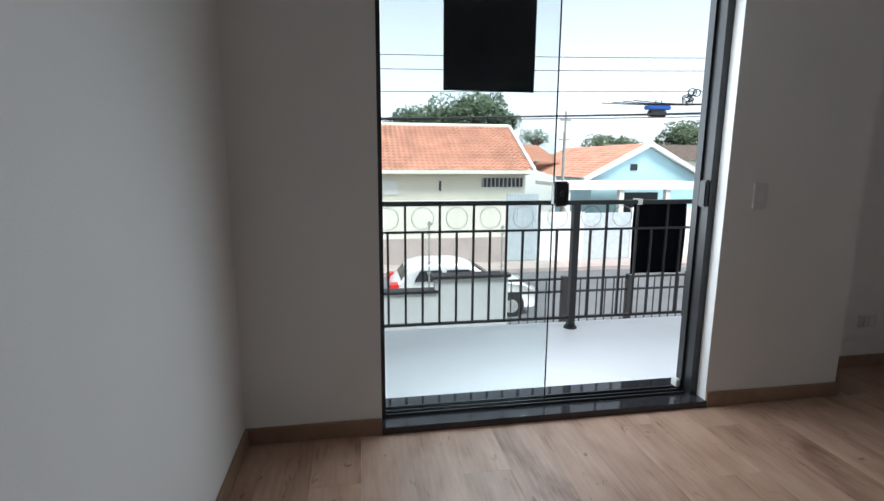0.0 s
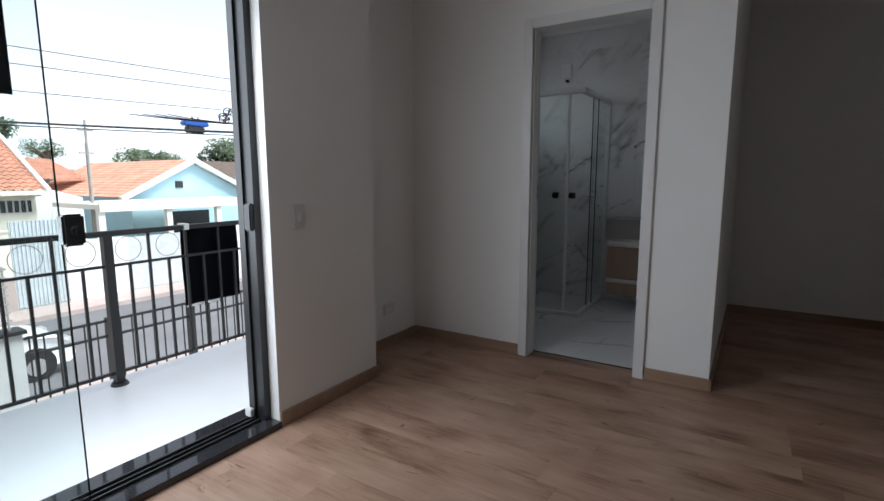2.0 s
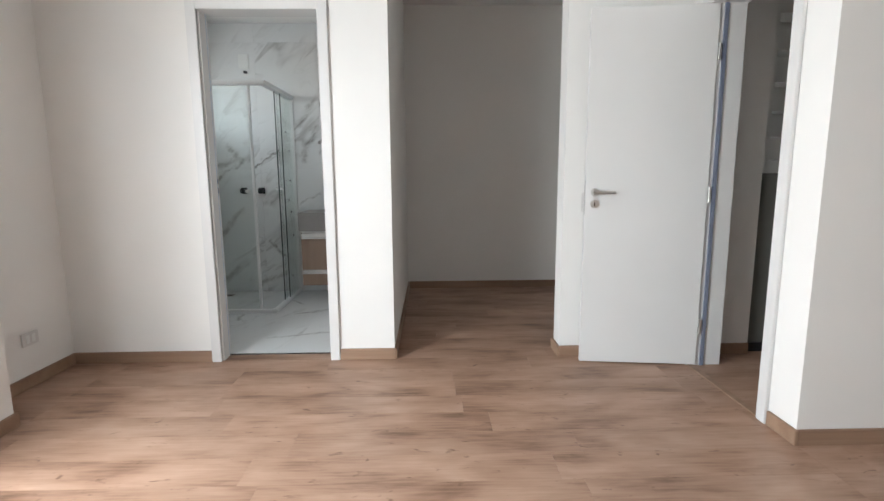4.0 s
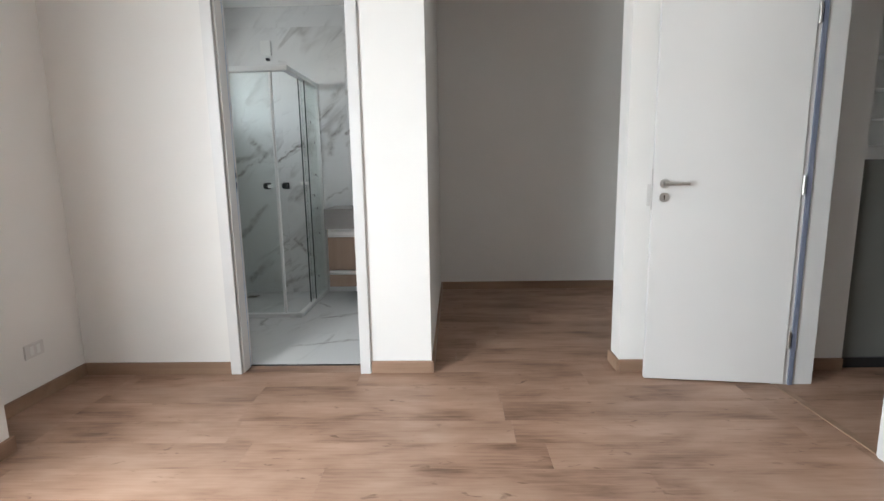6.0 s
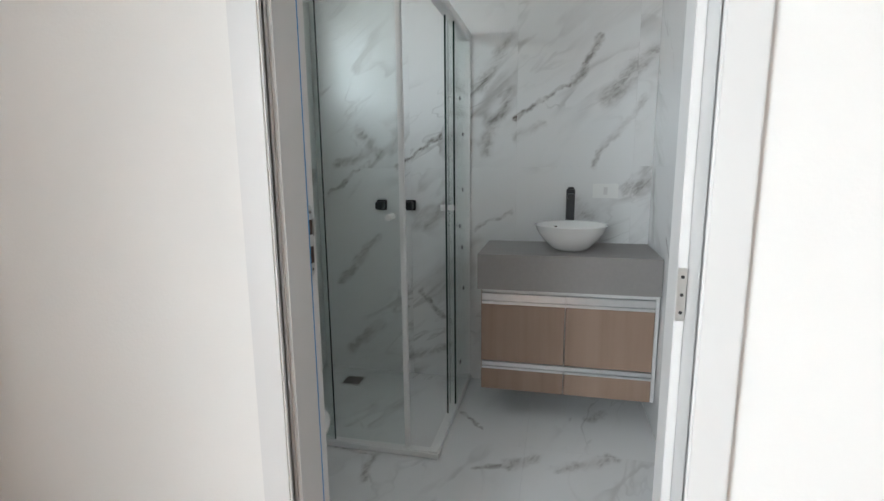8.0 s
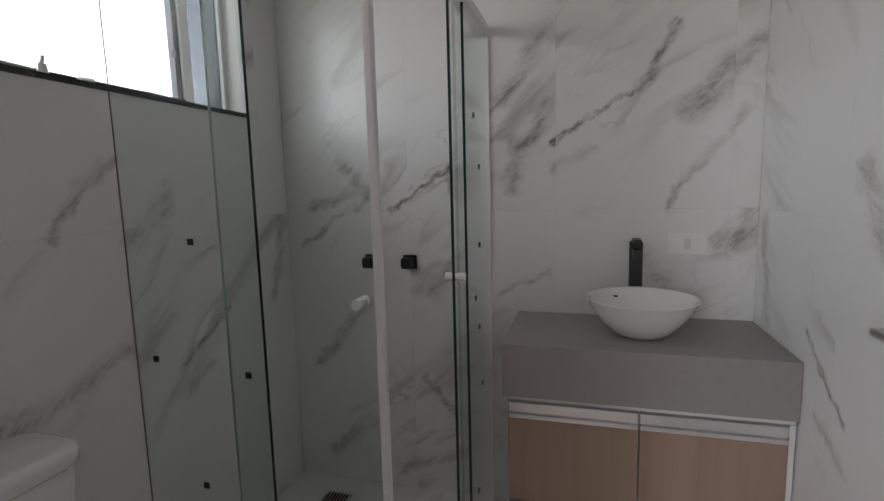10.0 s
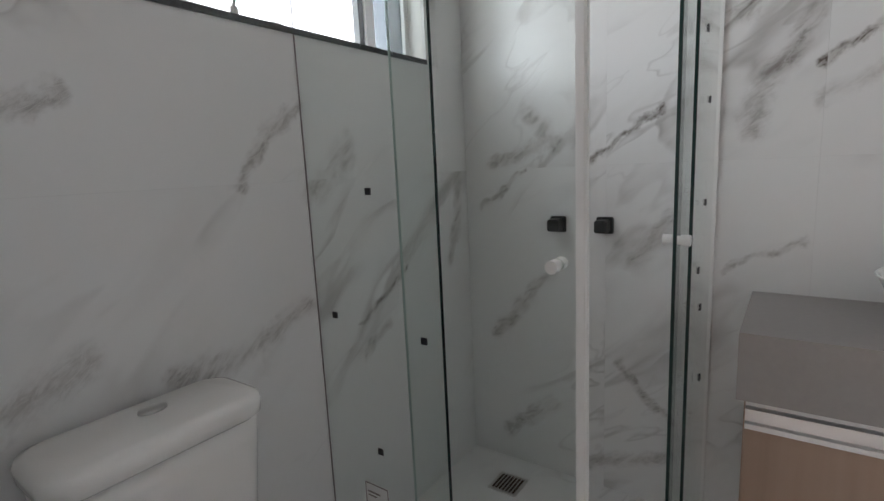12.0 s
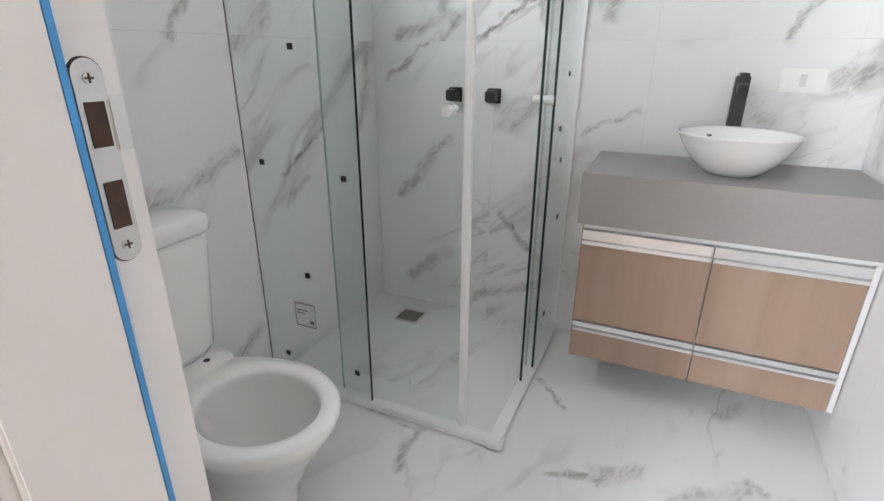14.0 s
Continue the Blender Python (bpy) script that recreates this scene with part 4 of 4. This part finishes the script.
GRASS = mat("grass_blades", (0.10, 0.17, 0.04), 0.9, vary=0.3, scale=3)
BLUEPLASTIC = mat("blue_plastic", (0.02, 0.10, 0.42), 0.4, vary=0.1)
CABLE = mat("cable", (0.02, 0.02, 0.022), 0.7, vary=0.2)
CONCRETE_POLE = mat("pole_concrete", (0.3, 0.29, 0.27), 0.9, vary=0.15, scale=3)
HAZE = mat("distant_greenery", (0.22, 0.30, 0.27), 0.95, vary=0.25, scale=0.06)

structure(slab("ground", [(-1500, 1500, -20, 2500, G - 1.0, G - 0.14)], SOIL), "wide ground reaching to the horizon", "ground")
structure(slab("road", [(-120, 120, 12.2, 18.9, G - 0.14, G)], ASPHALT), "grey asphalt street", "road")
structure(slab("pavement_near", [(-120, 120, 8.2, 12.2, G - 0.14, G + 0.13)], PAVING), "pinkish paved pavement with a kerb", "pavement")
structure(slab("pavement_far", [(-120, 120, 18.9, 20.4, G - 0.14, G + 0.15)], PAVING), "pinkish paved pavement across the street", "pavement")
structure(slab("front_yard", [(-8, 16, 3.0, 7.9, G - 0.14, G + 0.05)], PAVING), "paved front yard under the balcony", "yard")

# own front wall with two steps, fence poles, iron fence
gw = thing("garden_wall", "grey rendered front wall with dark stepped coping", "wall")
slab("wall", [(-4.0, 2.0, 7.92, 8.08, G, -0.83)], CONCRETE, gw)
slab("wall", [(2.0, 3.17, 7.92, 8.08, G, -0.61)], CONCRETE, gw)
slab("coping", [(-4.0, 2.05, 7.88, 8.12, -0.83, -0.79)], IRON, gw)
slab("coping", [(1.95, 3.2, 7.86, 8.14, -0.61, -0.565)], IRON, gw)


def coil_pole(x, y, z0, z1):
    t = thing("wire_pole", "thin security wire pole with insulators on the wall", "pole", "security wire poles")
    bm = bmesh.new()
    cyl(bm, (x, y, z0), (x, y, z1), 0.012, n=8)
    part("rod", bm, CONCRETE_POLE, t)
    for i in range(7):
        bm = bmesh.new()
        z = z0 + 0.1 + (z1 - z0 - 0.15) * i / 6
        cyl(bm, (x - 0.03, y, z), (x + 0.03, y, z + 0.02), 0.014, n=8)
        part("insulator", bm, CONCRETE_POLE, t)


coil_pole(1.92, 8.0, -0.79, 0.28)
coil_pole(3.08, 8.0, -0.565, 0.2)
fence = thing("street_fence", "black iron bar fence on a low kerb", "fence")
slab("kerb", [(3.2, 10.0, 7.94, 8.06, G, -2.5)], CONCRETE, fence)
for z in (-0.72, -0.93, -2.35):
    slab("rail", [(3.2, 10.0, 7.985, 8.015, z, z + 0.035)], IRON, fence)
src = None
for i in range(46):
    x = 3.25 + 0.148 * i
    if src is None:
        bm = bmesh.new()
        box(bm, -0.008, 0.008, -0.008, 0.008, -2.5, -0.68)
        o = part("bar", bm, IRON, fence)
        src = o.data
    else:
        o = new("bar", src)
        o.parent = fence
    o.location = (x, 8.0, 0)
for x in (4.15, 5.3, 6.4, 7.5, 8.6):
    slab("post", [(x - 0.045, x + 0.045, 7.95, 8.05, -2.5, -0.66)], IRON, fence)
rng = random.Random(11)
bm = bmesh.new()
for i in range(2600):
    x, y = 3.2 + 1.4 * rng.random(), 6.9 + 0.95 * rng.random()
    h, a = 0.15 + 0.2 * rng.random(), rng.random() * 6.28
    d = Vector((math.cos(a), math.sin(a), 0)) * 0.012
    p = Vector((x, y, G + 0.05))
    tip = p + Vector((rng.uniform(-0.07, 0.07), rng.uniform(-0.07, 0.07), h))
    bm.faces.new([bm.verts.new(p - d), bm.verts.new(p + d), bm.verts.new(tip)])
tagged(part("grass", bm, GRASS), "strip of green grass inside the fence", "grass", kind="stuff")


# parked car
def car():
    t = thing("parked_car", "white hatchback parked along the street", "car")
    base = G
    prof = [(0.0, 0.42), (0.02, 0.78), (0.10, 0.98), (0.28, 1.08), (0.52, 1.42), (0.95, 1.53), (1.9, 1.52), (2.35, 1.40), (2.95, 1.03), (3.75, 0.90), (4.05, 0.72), (4.10, 0.42), (4.0, 0.26), (0.1, 0.26)]
    bm = bmesh.new()
    rings = []
    for y, k in ((-0.80, 0.90), (-0.84, 0.99), (-0.60, 1.0), (0.60, 1.0), (0.84, 0.99), (0.80, 0.90)):
        rings.append([(x, y * (1.0 if z < 1.0 else 1.0 - 0.30 * (z - 1.0)), 0.26 + (z - 0.26) * k) for x, z in prof])
    loft(bm, rings)
    part("body", bm, CARPAINT, t, bevel=0.05, smooth=True)
    for x in (0.72, 3.35):
        bm = bmesh.new()
        cyl(bm, (x, -0.852, 0.34), (x, 0.852, 0.34), 0.37, n=24)
        part("wheel_arch", bm, TYRE, t)
    for sy in (-1, 1):
        for x in (0.98, 1.72):
            slab("door_handle", [(x, x + 0.16, sy * 0.845 - 0.012, sy * 0.845 + 0.012, 0.93, 0.955)], CARPAINT, t)
    for sy in (-1, 1):
        for x0, x1, x2, x3 in ((0.62, 0.80, 1.40, 1.40), (1.53, 1.53, 2.14, 2.60)):
            bm = bmesh.new()
            y0, y1 = sy * 0.850, sy * 0.742
            lo, hi = 1.09, 1.37
            vs = [bm.verts.new(v) for v in ((x0, y0, lo), (x3, y0, lo), (x2, y1, hi), (x1, y1, hi))]
            f = bm.faces.new(vs)
            bmesh.ops.solidify(bm, geom=[f], thickness=0.02)
            part("side_window", bm, CARGLASS, t)
    for p in (((0.30, 1.10), (0.52, 1.40)), ((2.93, 1.07), (2.42, 1.39))):
        (xa, za), (xb, zb) = p
        off = -0.012 if xa < 1 else 0.012
        bm = bmesh.new()
        f = bm.faces.new([bm.verts.new(v) for v in ((xa + off, -0.70, za), (xa + off, 0.70, za), (xb + off, 0.62, zb), (xb + off, -0.62, zb))])
        bmesh.ops.solidify(bm, geom=[f], thickness=0.015)
        part("windscreen", bm, CARGLASS, t)
    for sy in (-1, 1):
        slab("tail_light", [(-0.02, 0.22, sy * 0.70 - 0.16, sy * 0.70 + 0.16, 0.74, 1.04)], REDLIGHT, t, bevel=0.02)
        slab("headlight", [(3.86, 4.06, sy * 0.64 - 0.14, sy * 0.64 + 0.14, 0.66, 0.80)], ALU, t, bevel=0.02)
        slab("mirror", [(2.45, 2.62, sy * 0.93 - 0.08, sy * 0.93 + 0.08, 1.0, 1.14)], CARPAINT, t, bevel=0.02)
        for x in (0.72, 3.35):
            bm = bmesh.new()
            cyl(bm, (x, sy * 0.70, 0.31), (x, sy * 0.865, 0.31), 0.31, n=24)
            w = part("wheel", bm, TYRE, t)
            bm = bmesh.new()
            cyl(bm, (x, sy * 0.866, 0.31), (x, sy * 0.876, 0.31), 0.19, n=16)
            part("rim", bm, ALU, w)
    t.matrix_world = pose(1.68, 14.3, base)


car()


def tiled_roof(name, p00, p10, p01, p11, parent, period=0.24, rows=16):
    """A clay roof plane between two eave corners and two ridge corners: rounded tile columns in lapped rows."""
    p00, p10, p01, p11 = (Vector(p) for p in (p00, p10, p01, p11))
    n = int((p10 - p00).length / period) * 4
    up = (p10 - p00).cross(p01 - p00).normalized()
    if up.z < 0:
        up = -up
    verts, faces = [], []
    for j in range(rows):
        for lap, v in ((0.045, j / rows), (0.0, (j + 1) / rows)):
            for i in range(n + 1):
                u = i / n
                verts.append(p00.lerp(p10, u).lerp(p01.lerp(p11, u), v) + up * (lap + 0.04 * math.sin(i * math.pi / 2)))
    for r in range(2 * rows - 1):
        for i in range(n):
            a = r * (n + 1) + i
            faces.append((a, a + 1, a + n + 2, a + n + 1))
    me = bpy.data.meshes.new(name)
    me.from_pydata([tuple(v) for v in verts], [], faces)
    me.materials.append(CLAY)
    ob = new(name, me)
    ob.parent = parent
    return ob


h1 = thing("house", "cream single-storey house with clay tile roof", "house")
slab("wall", [(-7.0, 8.45, 22.5, 22.7, G, 0.75)], RENDER, h1)
slab("wall", [(8.25, 8.45, 22.7, 30.0, G, 0.75)], RENDER, h1)
bm = bmesh.new()
loft(bm, [[(x, 22.0, 0.62), (x, 26.0, 2.86), (x, 30.0, 0.62)] for x in (8.25, 8.47)])
part("gable", bm, RENDER, h1)
tiled_roof("roof", (-7.2, 22.0, 0.80), (8.6, 22.0, 0.80), (-7.2, 26.0, 2.95), (8.6, 26.0, 2.95), h1)
tiled_roof("roof", (-7.2, 30.0, 0.80), (8.6, 30.0, 0.80), (-7.2, 26.0, 2.95), (8.6, 26.0, 2.95), h1)
slab("fascia", [(-7.2, 8.6, 21.93, 21.99, 0.66, 0.82)], RENDER, h1)
bm = bmesh.new()
loft(bm, [[(x, 21.9, 0.74), (x, 26.0, 2.92), (x, 26.0, 3.06), (x, 21.9, 0.88)] for x in (8.6, 8.74)])
part("barge_board", bm, WHITEWALL, h1)
bm = bmesh.new()
cyl(bm, (-7.2, 26.0, 2.98), (8.6, 26.0, 2.98), 0.1, n=10)
part("ridge", bm, RENDER, h1)
w = slab("window", [(6.4, 8.3, 22.46, 22.5, 0.06, 0.47)], IRON, h1, "high ventilation window with concrete lattice")
for i in range(10):
    slab("slat", [(6.42 + 0.19 * i, 6.47 + 0.19 * i, 22.43, 22.46, 0.06, 0.47)], CONCRETE, w)
slab("window", [(1.9, 2.6, 22.44, 22.5, -0.25, 0.35)], WHITEWALL, h1)
slab("meter_slot", [(4.45, 4.55, 22.45, 22.5, -0.1, 0.35)], IRON, h1)
yw = thing("yard_wall", "cream rendered yard wall along the far pavement", "wall")
slab("wall", [(-12.0, 6.93, 20.4, 20.6, G + 0.15, -0.44)], RENDER, yw)
# added tan band on the wall stands in for more of the far pavement
slab("base_band", [(-12.0, 6.93, 20.34, 20.3995, G + 0.15, -1.9)], PAVING, yw, "tan band standing in for the wider far pavement")
slab("coping", [(-12.0, 6.95, 20.36, 20.64, -0.44, -0.38)], RENDER, yw)
gt = thing("street_gate", "grey painted metal street gate", "gate")
slab("frame", [(6.96, 8.35, 20.46, 20.50, G + 0.15, -0.12)], GATE, gt)
for i in range(12):
    slab("slat", [(7.0 + 0.112 * i, 7.05 + 0.112 * i, 20.43, 20.46, G + 0.2, -0.12)], GATE, gt)

h2 = thing("house", "pale blue gabled house with orange tile roof", "house")
bm = bmesh.new()
loft(bm, [[(13.9, y, G), (13.9, y, 0.40), (17.2, y, 2.10), (20.5, y, 0.40), (20.5, y, G)] for y in (27.0, 38.0)])
part("wall", bm, BLUEWALL, h2)
tiled_roof("roof", (13.4, 26.9, 0.30), (13.4, 38.5, 0.30), (17.2, 26.9, 2.25), (17.2, 38.5, 2.25), h2, rows=14)
tiled_roof("roof", (21.0, 26.9, 0.30), (21.0, 38.5, 0.30), (17.2, 26.9, 2.25), (17.2, 38.5, 2.25), h2, rows=14)
for sx in (-1, 1):
    bm = bmesh.new()
    loft(bm, [[(17.2, y, 2.10), (17.2 + sx * 3.9, y, 0.10), (17.2 + sx * 3.9, y, 0.34), (17.2, y, 2.36)] for y in (26.6, 26.9)])
    part("barge_board", bm, WHITEWALL, h2)
slab("vent", [(16.2, 16.6, 26.93, 27.0, 0.75, 1.1)], IRON, h2)
slab("window", [(15.8, 18.0, 26.93, 27.0, -1.7, -0.5)], CARGLASS, h2)
cp = thing("carport", "white rendered carport in front of the blue house", "carport")
slab("roof", [(10.4, 18.2, 22.4, 26.5, 0.02, 0.22)], WHITEWALL, cp)
slab("beam", [(10.4, 18.2, 22.3, 22.4, -0.08, 0.30)], RENDER, cp)
for x in (10.5, 13.2, 15.6, 18.0):
    slab("column", [(x - 0.12, x + 0.12, 22.4, 22.64, G + 0.1, 0.02)], WHITEWALL, cp)
fw = thing("front_wall", "white street wall of the blue house", "wall")
slab("wall", [(8.4, 10.4, 20.4, 20.55, G + 0.15, -0.9)], WHITEWALL, fw)
slab("wall", [(12.6, 30.0, 20.4, 20.55, G + 0.15, -0.75)], WHITEWALL, fw)
slab("gate_panel", [(10.4, 12.6, 20.44, 20.5, G + 0.15, -0.95)], GATE, fw)
mh = thing("house", "white house wall with sloping parapet beside the clay roof", "house")
bm = bmesh.new()
loft(bm, [[(9.0, y, G), (9.0, y, 1.35), (12.2, y, 0.35), (12.2, y, G)] for y in (28.0, 34.0)])
part("wall", bm, WHITEWALL, mh)
tiled_roof("roof", (9.6, 34.0, 1.2), (15.0, 34.0, 1.2), (9.6, 39.0, 2.5), (15.0, 39.0, 2.5), mh)
fh = thing("house", "far brown-roofed house behind the blue house", "house")
slab("wall", [(21.5, 34.0, 36.0, 44.0, G, 1.4)], WHITEWALL, fh)
bm = bmesh.new()
loft(bm, [[(21.0, 35.5, 1.4), (21.0, 40.0, 2.7), (21.0, 44.5, 1.4)], [(34.5, 35.5, 1.4), (34.5, 40.0, 2.7), (34.5, 44.5, 1.4)]])
part("roof", bm, BARK, fh)


def tree(x, y, top, spread, seed, trunk=2.2, leaves=3600):
    rng = random.Random(seed)
    t = thing("tree", "broad dark green tree behind the houses", "tree", "trees behind the houses")
    bm = bmesh.new()
    z0, zc = G - 0.14, top - spread * 0.55
    cyl(bm, (x, y, z0), (x + 0.3, y, zc), 0.38, 0.22, n=10)
    lobes = []
    for i in range(11):
        a, r = rng.random() * 6.28, spread * (0.25 + 0.6 * rng.random())
        c = Vector((x + r * math.cos(a), y + r * math.sin(a) * 0.7, zc + spread * 0.45 * (rng.random() - 0.25)))
        lobes.append((c, spread * (0.22 + 0.2 * rng.random())))
        cyl(bm, (x + 0.3, y, zc - 0.6), c, 0.14, 0.04, n=6)
    lobes.append((Vector((x, y, top - spread * 0.3)), spread * 0.34))
    part("trunk", bm, BARK, t)
    verts, faces = [], []
    for i in range(leaves):
        c, r = lobes[rng.randrange(len(lobes))]
        d = Vector((rng.gauss(0, 1), rng.gauss(0, 1), rng.gauss(0, 0.75))).normalized()
        p = c + d * r * (0.55 + 0.5 * rng.random() ** 0.5)
        if p.z > top:
            p.z = top - rng.random() * 0.4
        s = spread * (0.03 + 0.03 * rng.random())
        u = Vector((rng.gauss(0, 1), rng.gauss(0, 1), rng.gauss(0, 1))).normalized()
        w = u.orthogonal().normalized()
        k = len(verts)
        verts += [tuple(p - u * s), tuple(p + w * s * 0.6), tuple(p + u * s), tuple(p - w * s * 0.6)]
        faces.append((k, k + 1, k + 2, k + 3))
    me = bpy.data.meshes.new("crown")
    me.from_pydata(verts, [], faces)
    me.materials.append(LEAF)
    o = new("crown", me)
    o.parent = t


tree(11.0, 46.0, 7.3, 4.2, 1)
tree(8.0, 50.0, 6.6, 3.2, 2)
tree(14.2, 47.0, 5.9, 2.6, 3)
tree(5.2, 62.0, 6.4, 2.4, 4, leaves=1800)
tree(31.5, 60.0, 4.6, 3.6, 5, leaves=2400)
tree(35.0, 62.0, 4.4, 3.0, 6, leaves=2400)
tree(32.5, 45.0, 5.2, 3.2, 7)
tree(16.5, 44.0, 4.1, 1.6, 8, leaves=1400)
rng = random.Random(5)
bm = bmesh.new()
pts = []
for i in range(200):
    pts.append((-300 + 4 * i, 2.4 + 1.1 * noise.noise((i * 0.21, 3.0, 0)) + 0.8 * noise.noise((i * 0.9, 1.0, 0))))
lo = [bm.verts.new((x, 160, G - 1)) for x, z in pts]
hi = [bm.verts.new((x, 160, z + 1.5)) for x, z in pts]
bk = [bm.verts.new((x, 175, z + 2.0)) for x, z in pts]
for i in range(len(pts) - 1):
    bm.faces.new((lo[i], lo[i + 1], hi[i + 1], hi[i]))
    bm.faces.new((hi[i], hi[i + 1], bk[i + 1], bk[i]))
structure(part("backdrop", bm, HAZE), "hazy line of distant trees and roofs", "backdrop")


# poles and cables
def utility_pole(x, y, z1, r, label):
    t = thing("utility_pole", label, "pole")
    bm = bmesh.new()
    cyl(bm, (x, y, G - 0.1), (x, y, z1), r, r * 0.7, n=10)
    part("shaft", bm, CONCRETE_POLE, t)
    slab("crossarm", [(x - 0.28, x + 0.28, y - 0.04, y + 0.04, z1 - 0.45, z1 - 0.38)], CONCRETE_POLE, t)


for px in (-12.0, 22.0):
    utility_pole(px, 13.2, 5.2, 0.14, "grey concrete street pole carrying the cables")
utility_pole(10.9, 24.0, 3.6, 0.07, "thin pale concrete pole between the houses")
utility_pole(11.5, 25.5, 2.75, 0.07, "shorter weathered post between the houses")


def cable(p, q, sag, r, name="overhead_cable"):
    t = thing(name, "black overhead cable sagging across the street", "cable", "overhead cables")
    p, q = Vector(p), Vector(q)
    n = 24
    pts = [p.lerp(q, i / n) - Vector((0, 0, sag * 4 * (i / n) * (1 - i / n))) for i in range(n + 1)]
    bm = bmesh.new()
    loft(bm, [[v + Vector((0, r * math.cos(a), r * math.sin(a))) for a in (0, 1.571, 3.142, 4.712)] for v in pts])
    part("wire", bm, CABLE, t)


for z0, z1, sag, r in ((4.10, 4.7, 0.25, 0.009), (3.72, 4.3, 0.2, 0.009), (3.2, 3.75, 0.2, 0.009), (2.43, 3.1, 0.12, 0.018), (2.50, 3.25, 0.22, 0.016), (2.66, 3.12, 0.30, 0.012)):
    cable((-12, 13.0, z0 - 0.55), (22, 13.0 + z0 * 0.2, z1 - 0.1), sag, r)
for i in range(4):
    cable((7.2 + 0.3 * i, 13.1, 2.70 + 0.03 * i), (14.0, 13.4, 3.05 + 0.12 * i), 0.12 + 0.05 * i, 0.012)
bx = thing("cable_box", "blue and black telecom splice box hung on the cables", "box")
slab("lid", [(8.70, 9.42, 13.40, 13.62, 2.60, 2.72)], BLUEPLASTIC, bx, bevel=0.03)
slab("body", [(8.80, 9.30, 13.42, 13.60, 2.42, 2.60)], IRON, bx, bevel=0.03)
slab("hanger", [(8.98, 9.0, 13.49, 13.51, 2.72, 2.86), (9.15, 9.17, 13.49, 13.51, 2.72, 2.86)], CABLE, bx)
bun = thing("cable_joint", "tangled bundle of cable joints and loops", "cable")
rng = random.Random(9)
for i in range(9):
    bm = bmesh.new()
    ring(bm, (9.75 + 0.35 * rng.random(), 13.3, 2.75 + 0.35 * rng.random()), (rng.gauss(0, 1), 1, rng.gauss(0, 1)), 0.06 + 0.07 * rng.random(), 0.014, n=14, k=4)
    part("loop", bm, CABLE, bun)

# ---- oak planks, laid along y ----
def planks():
    rects = [(0.356, 4.055, -1.03, 2.52), (3.227, 4.055, 2.52, 2.83), (0.356, 0.922, 2.52, 2.538), (2.488, 3.227, 2.52, 2.538), (0.356, 2.945, -3.25, -1.03), (4.055, 6.09, -1.52, 0.791), (4.055, 4.162, 1.2, 1.895), (3.05, 4.085, -3.25, -1.03)]
    meshes = {}
    rng = random.Random(4)
    W, L = 0.19, 1.26
    x = 0.26
    while x < 6.1:
        y = -3.6 - rng.random() * L
        while y < 2.9:
            for x0, x1, y0, y1 in rects:
                a, b, c, d = max(x, x0), min(x + W, x1), max(y, y0), min(y + L, y1)
                if b - a > 0.004 and d - c > 0.004:
                    w, l = round(b - a - 0.0006, 4), round(d - c - 0.0006, 4)
                    if (w, l) not in meshes:
                        bm = bmesh.new()
                        box(bm, -w / 2, w / 2, -l / 2, l / 2, -0.012, 0.0)
                        o = part("plank", bm, OAK, floor)
                        meshes[(w, l)] = o.data
                    else:
                        o = new("plank", meshes[(w, l)])
                        o.parent = floor
                    o.location = ((a + b) / 2, (c + d) / 2, 0.0)
            y += L
        x += W


planks()
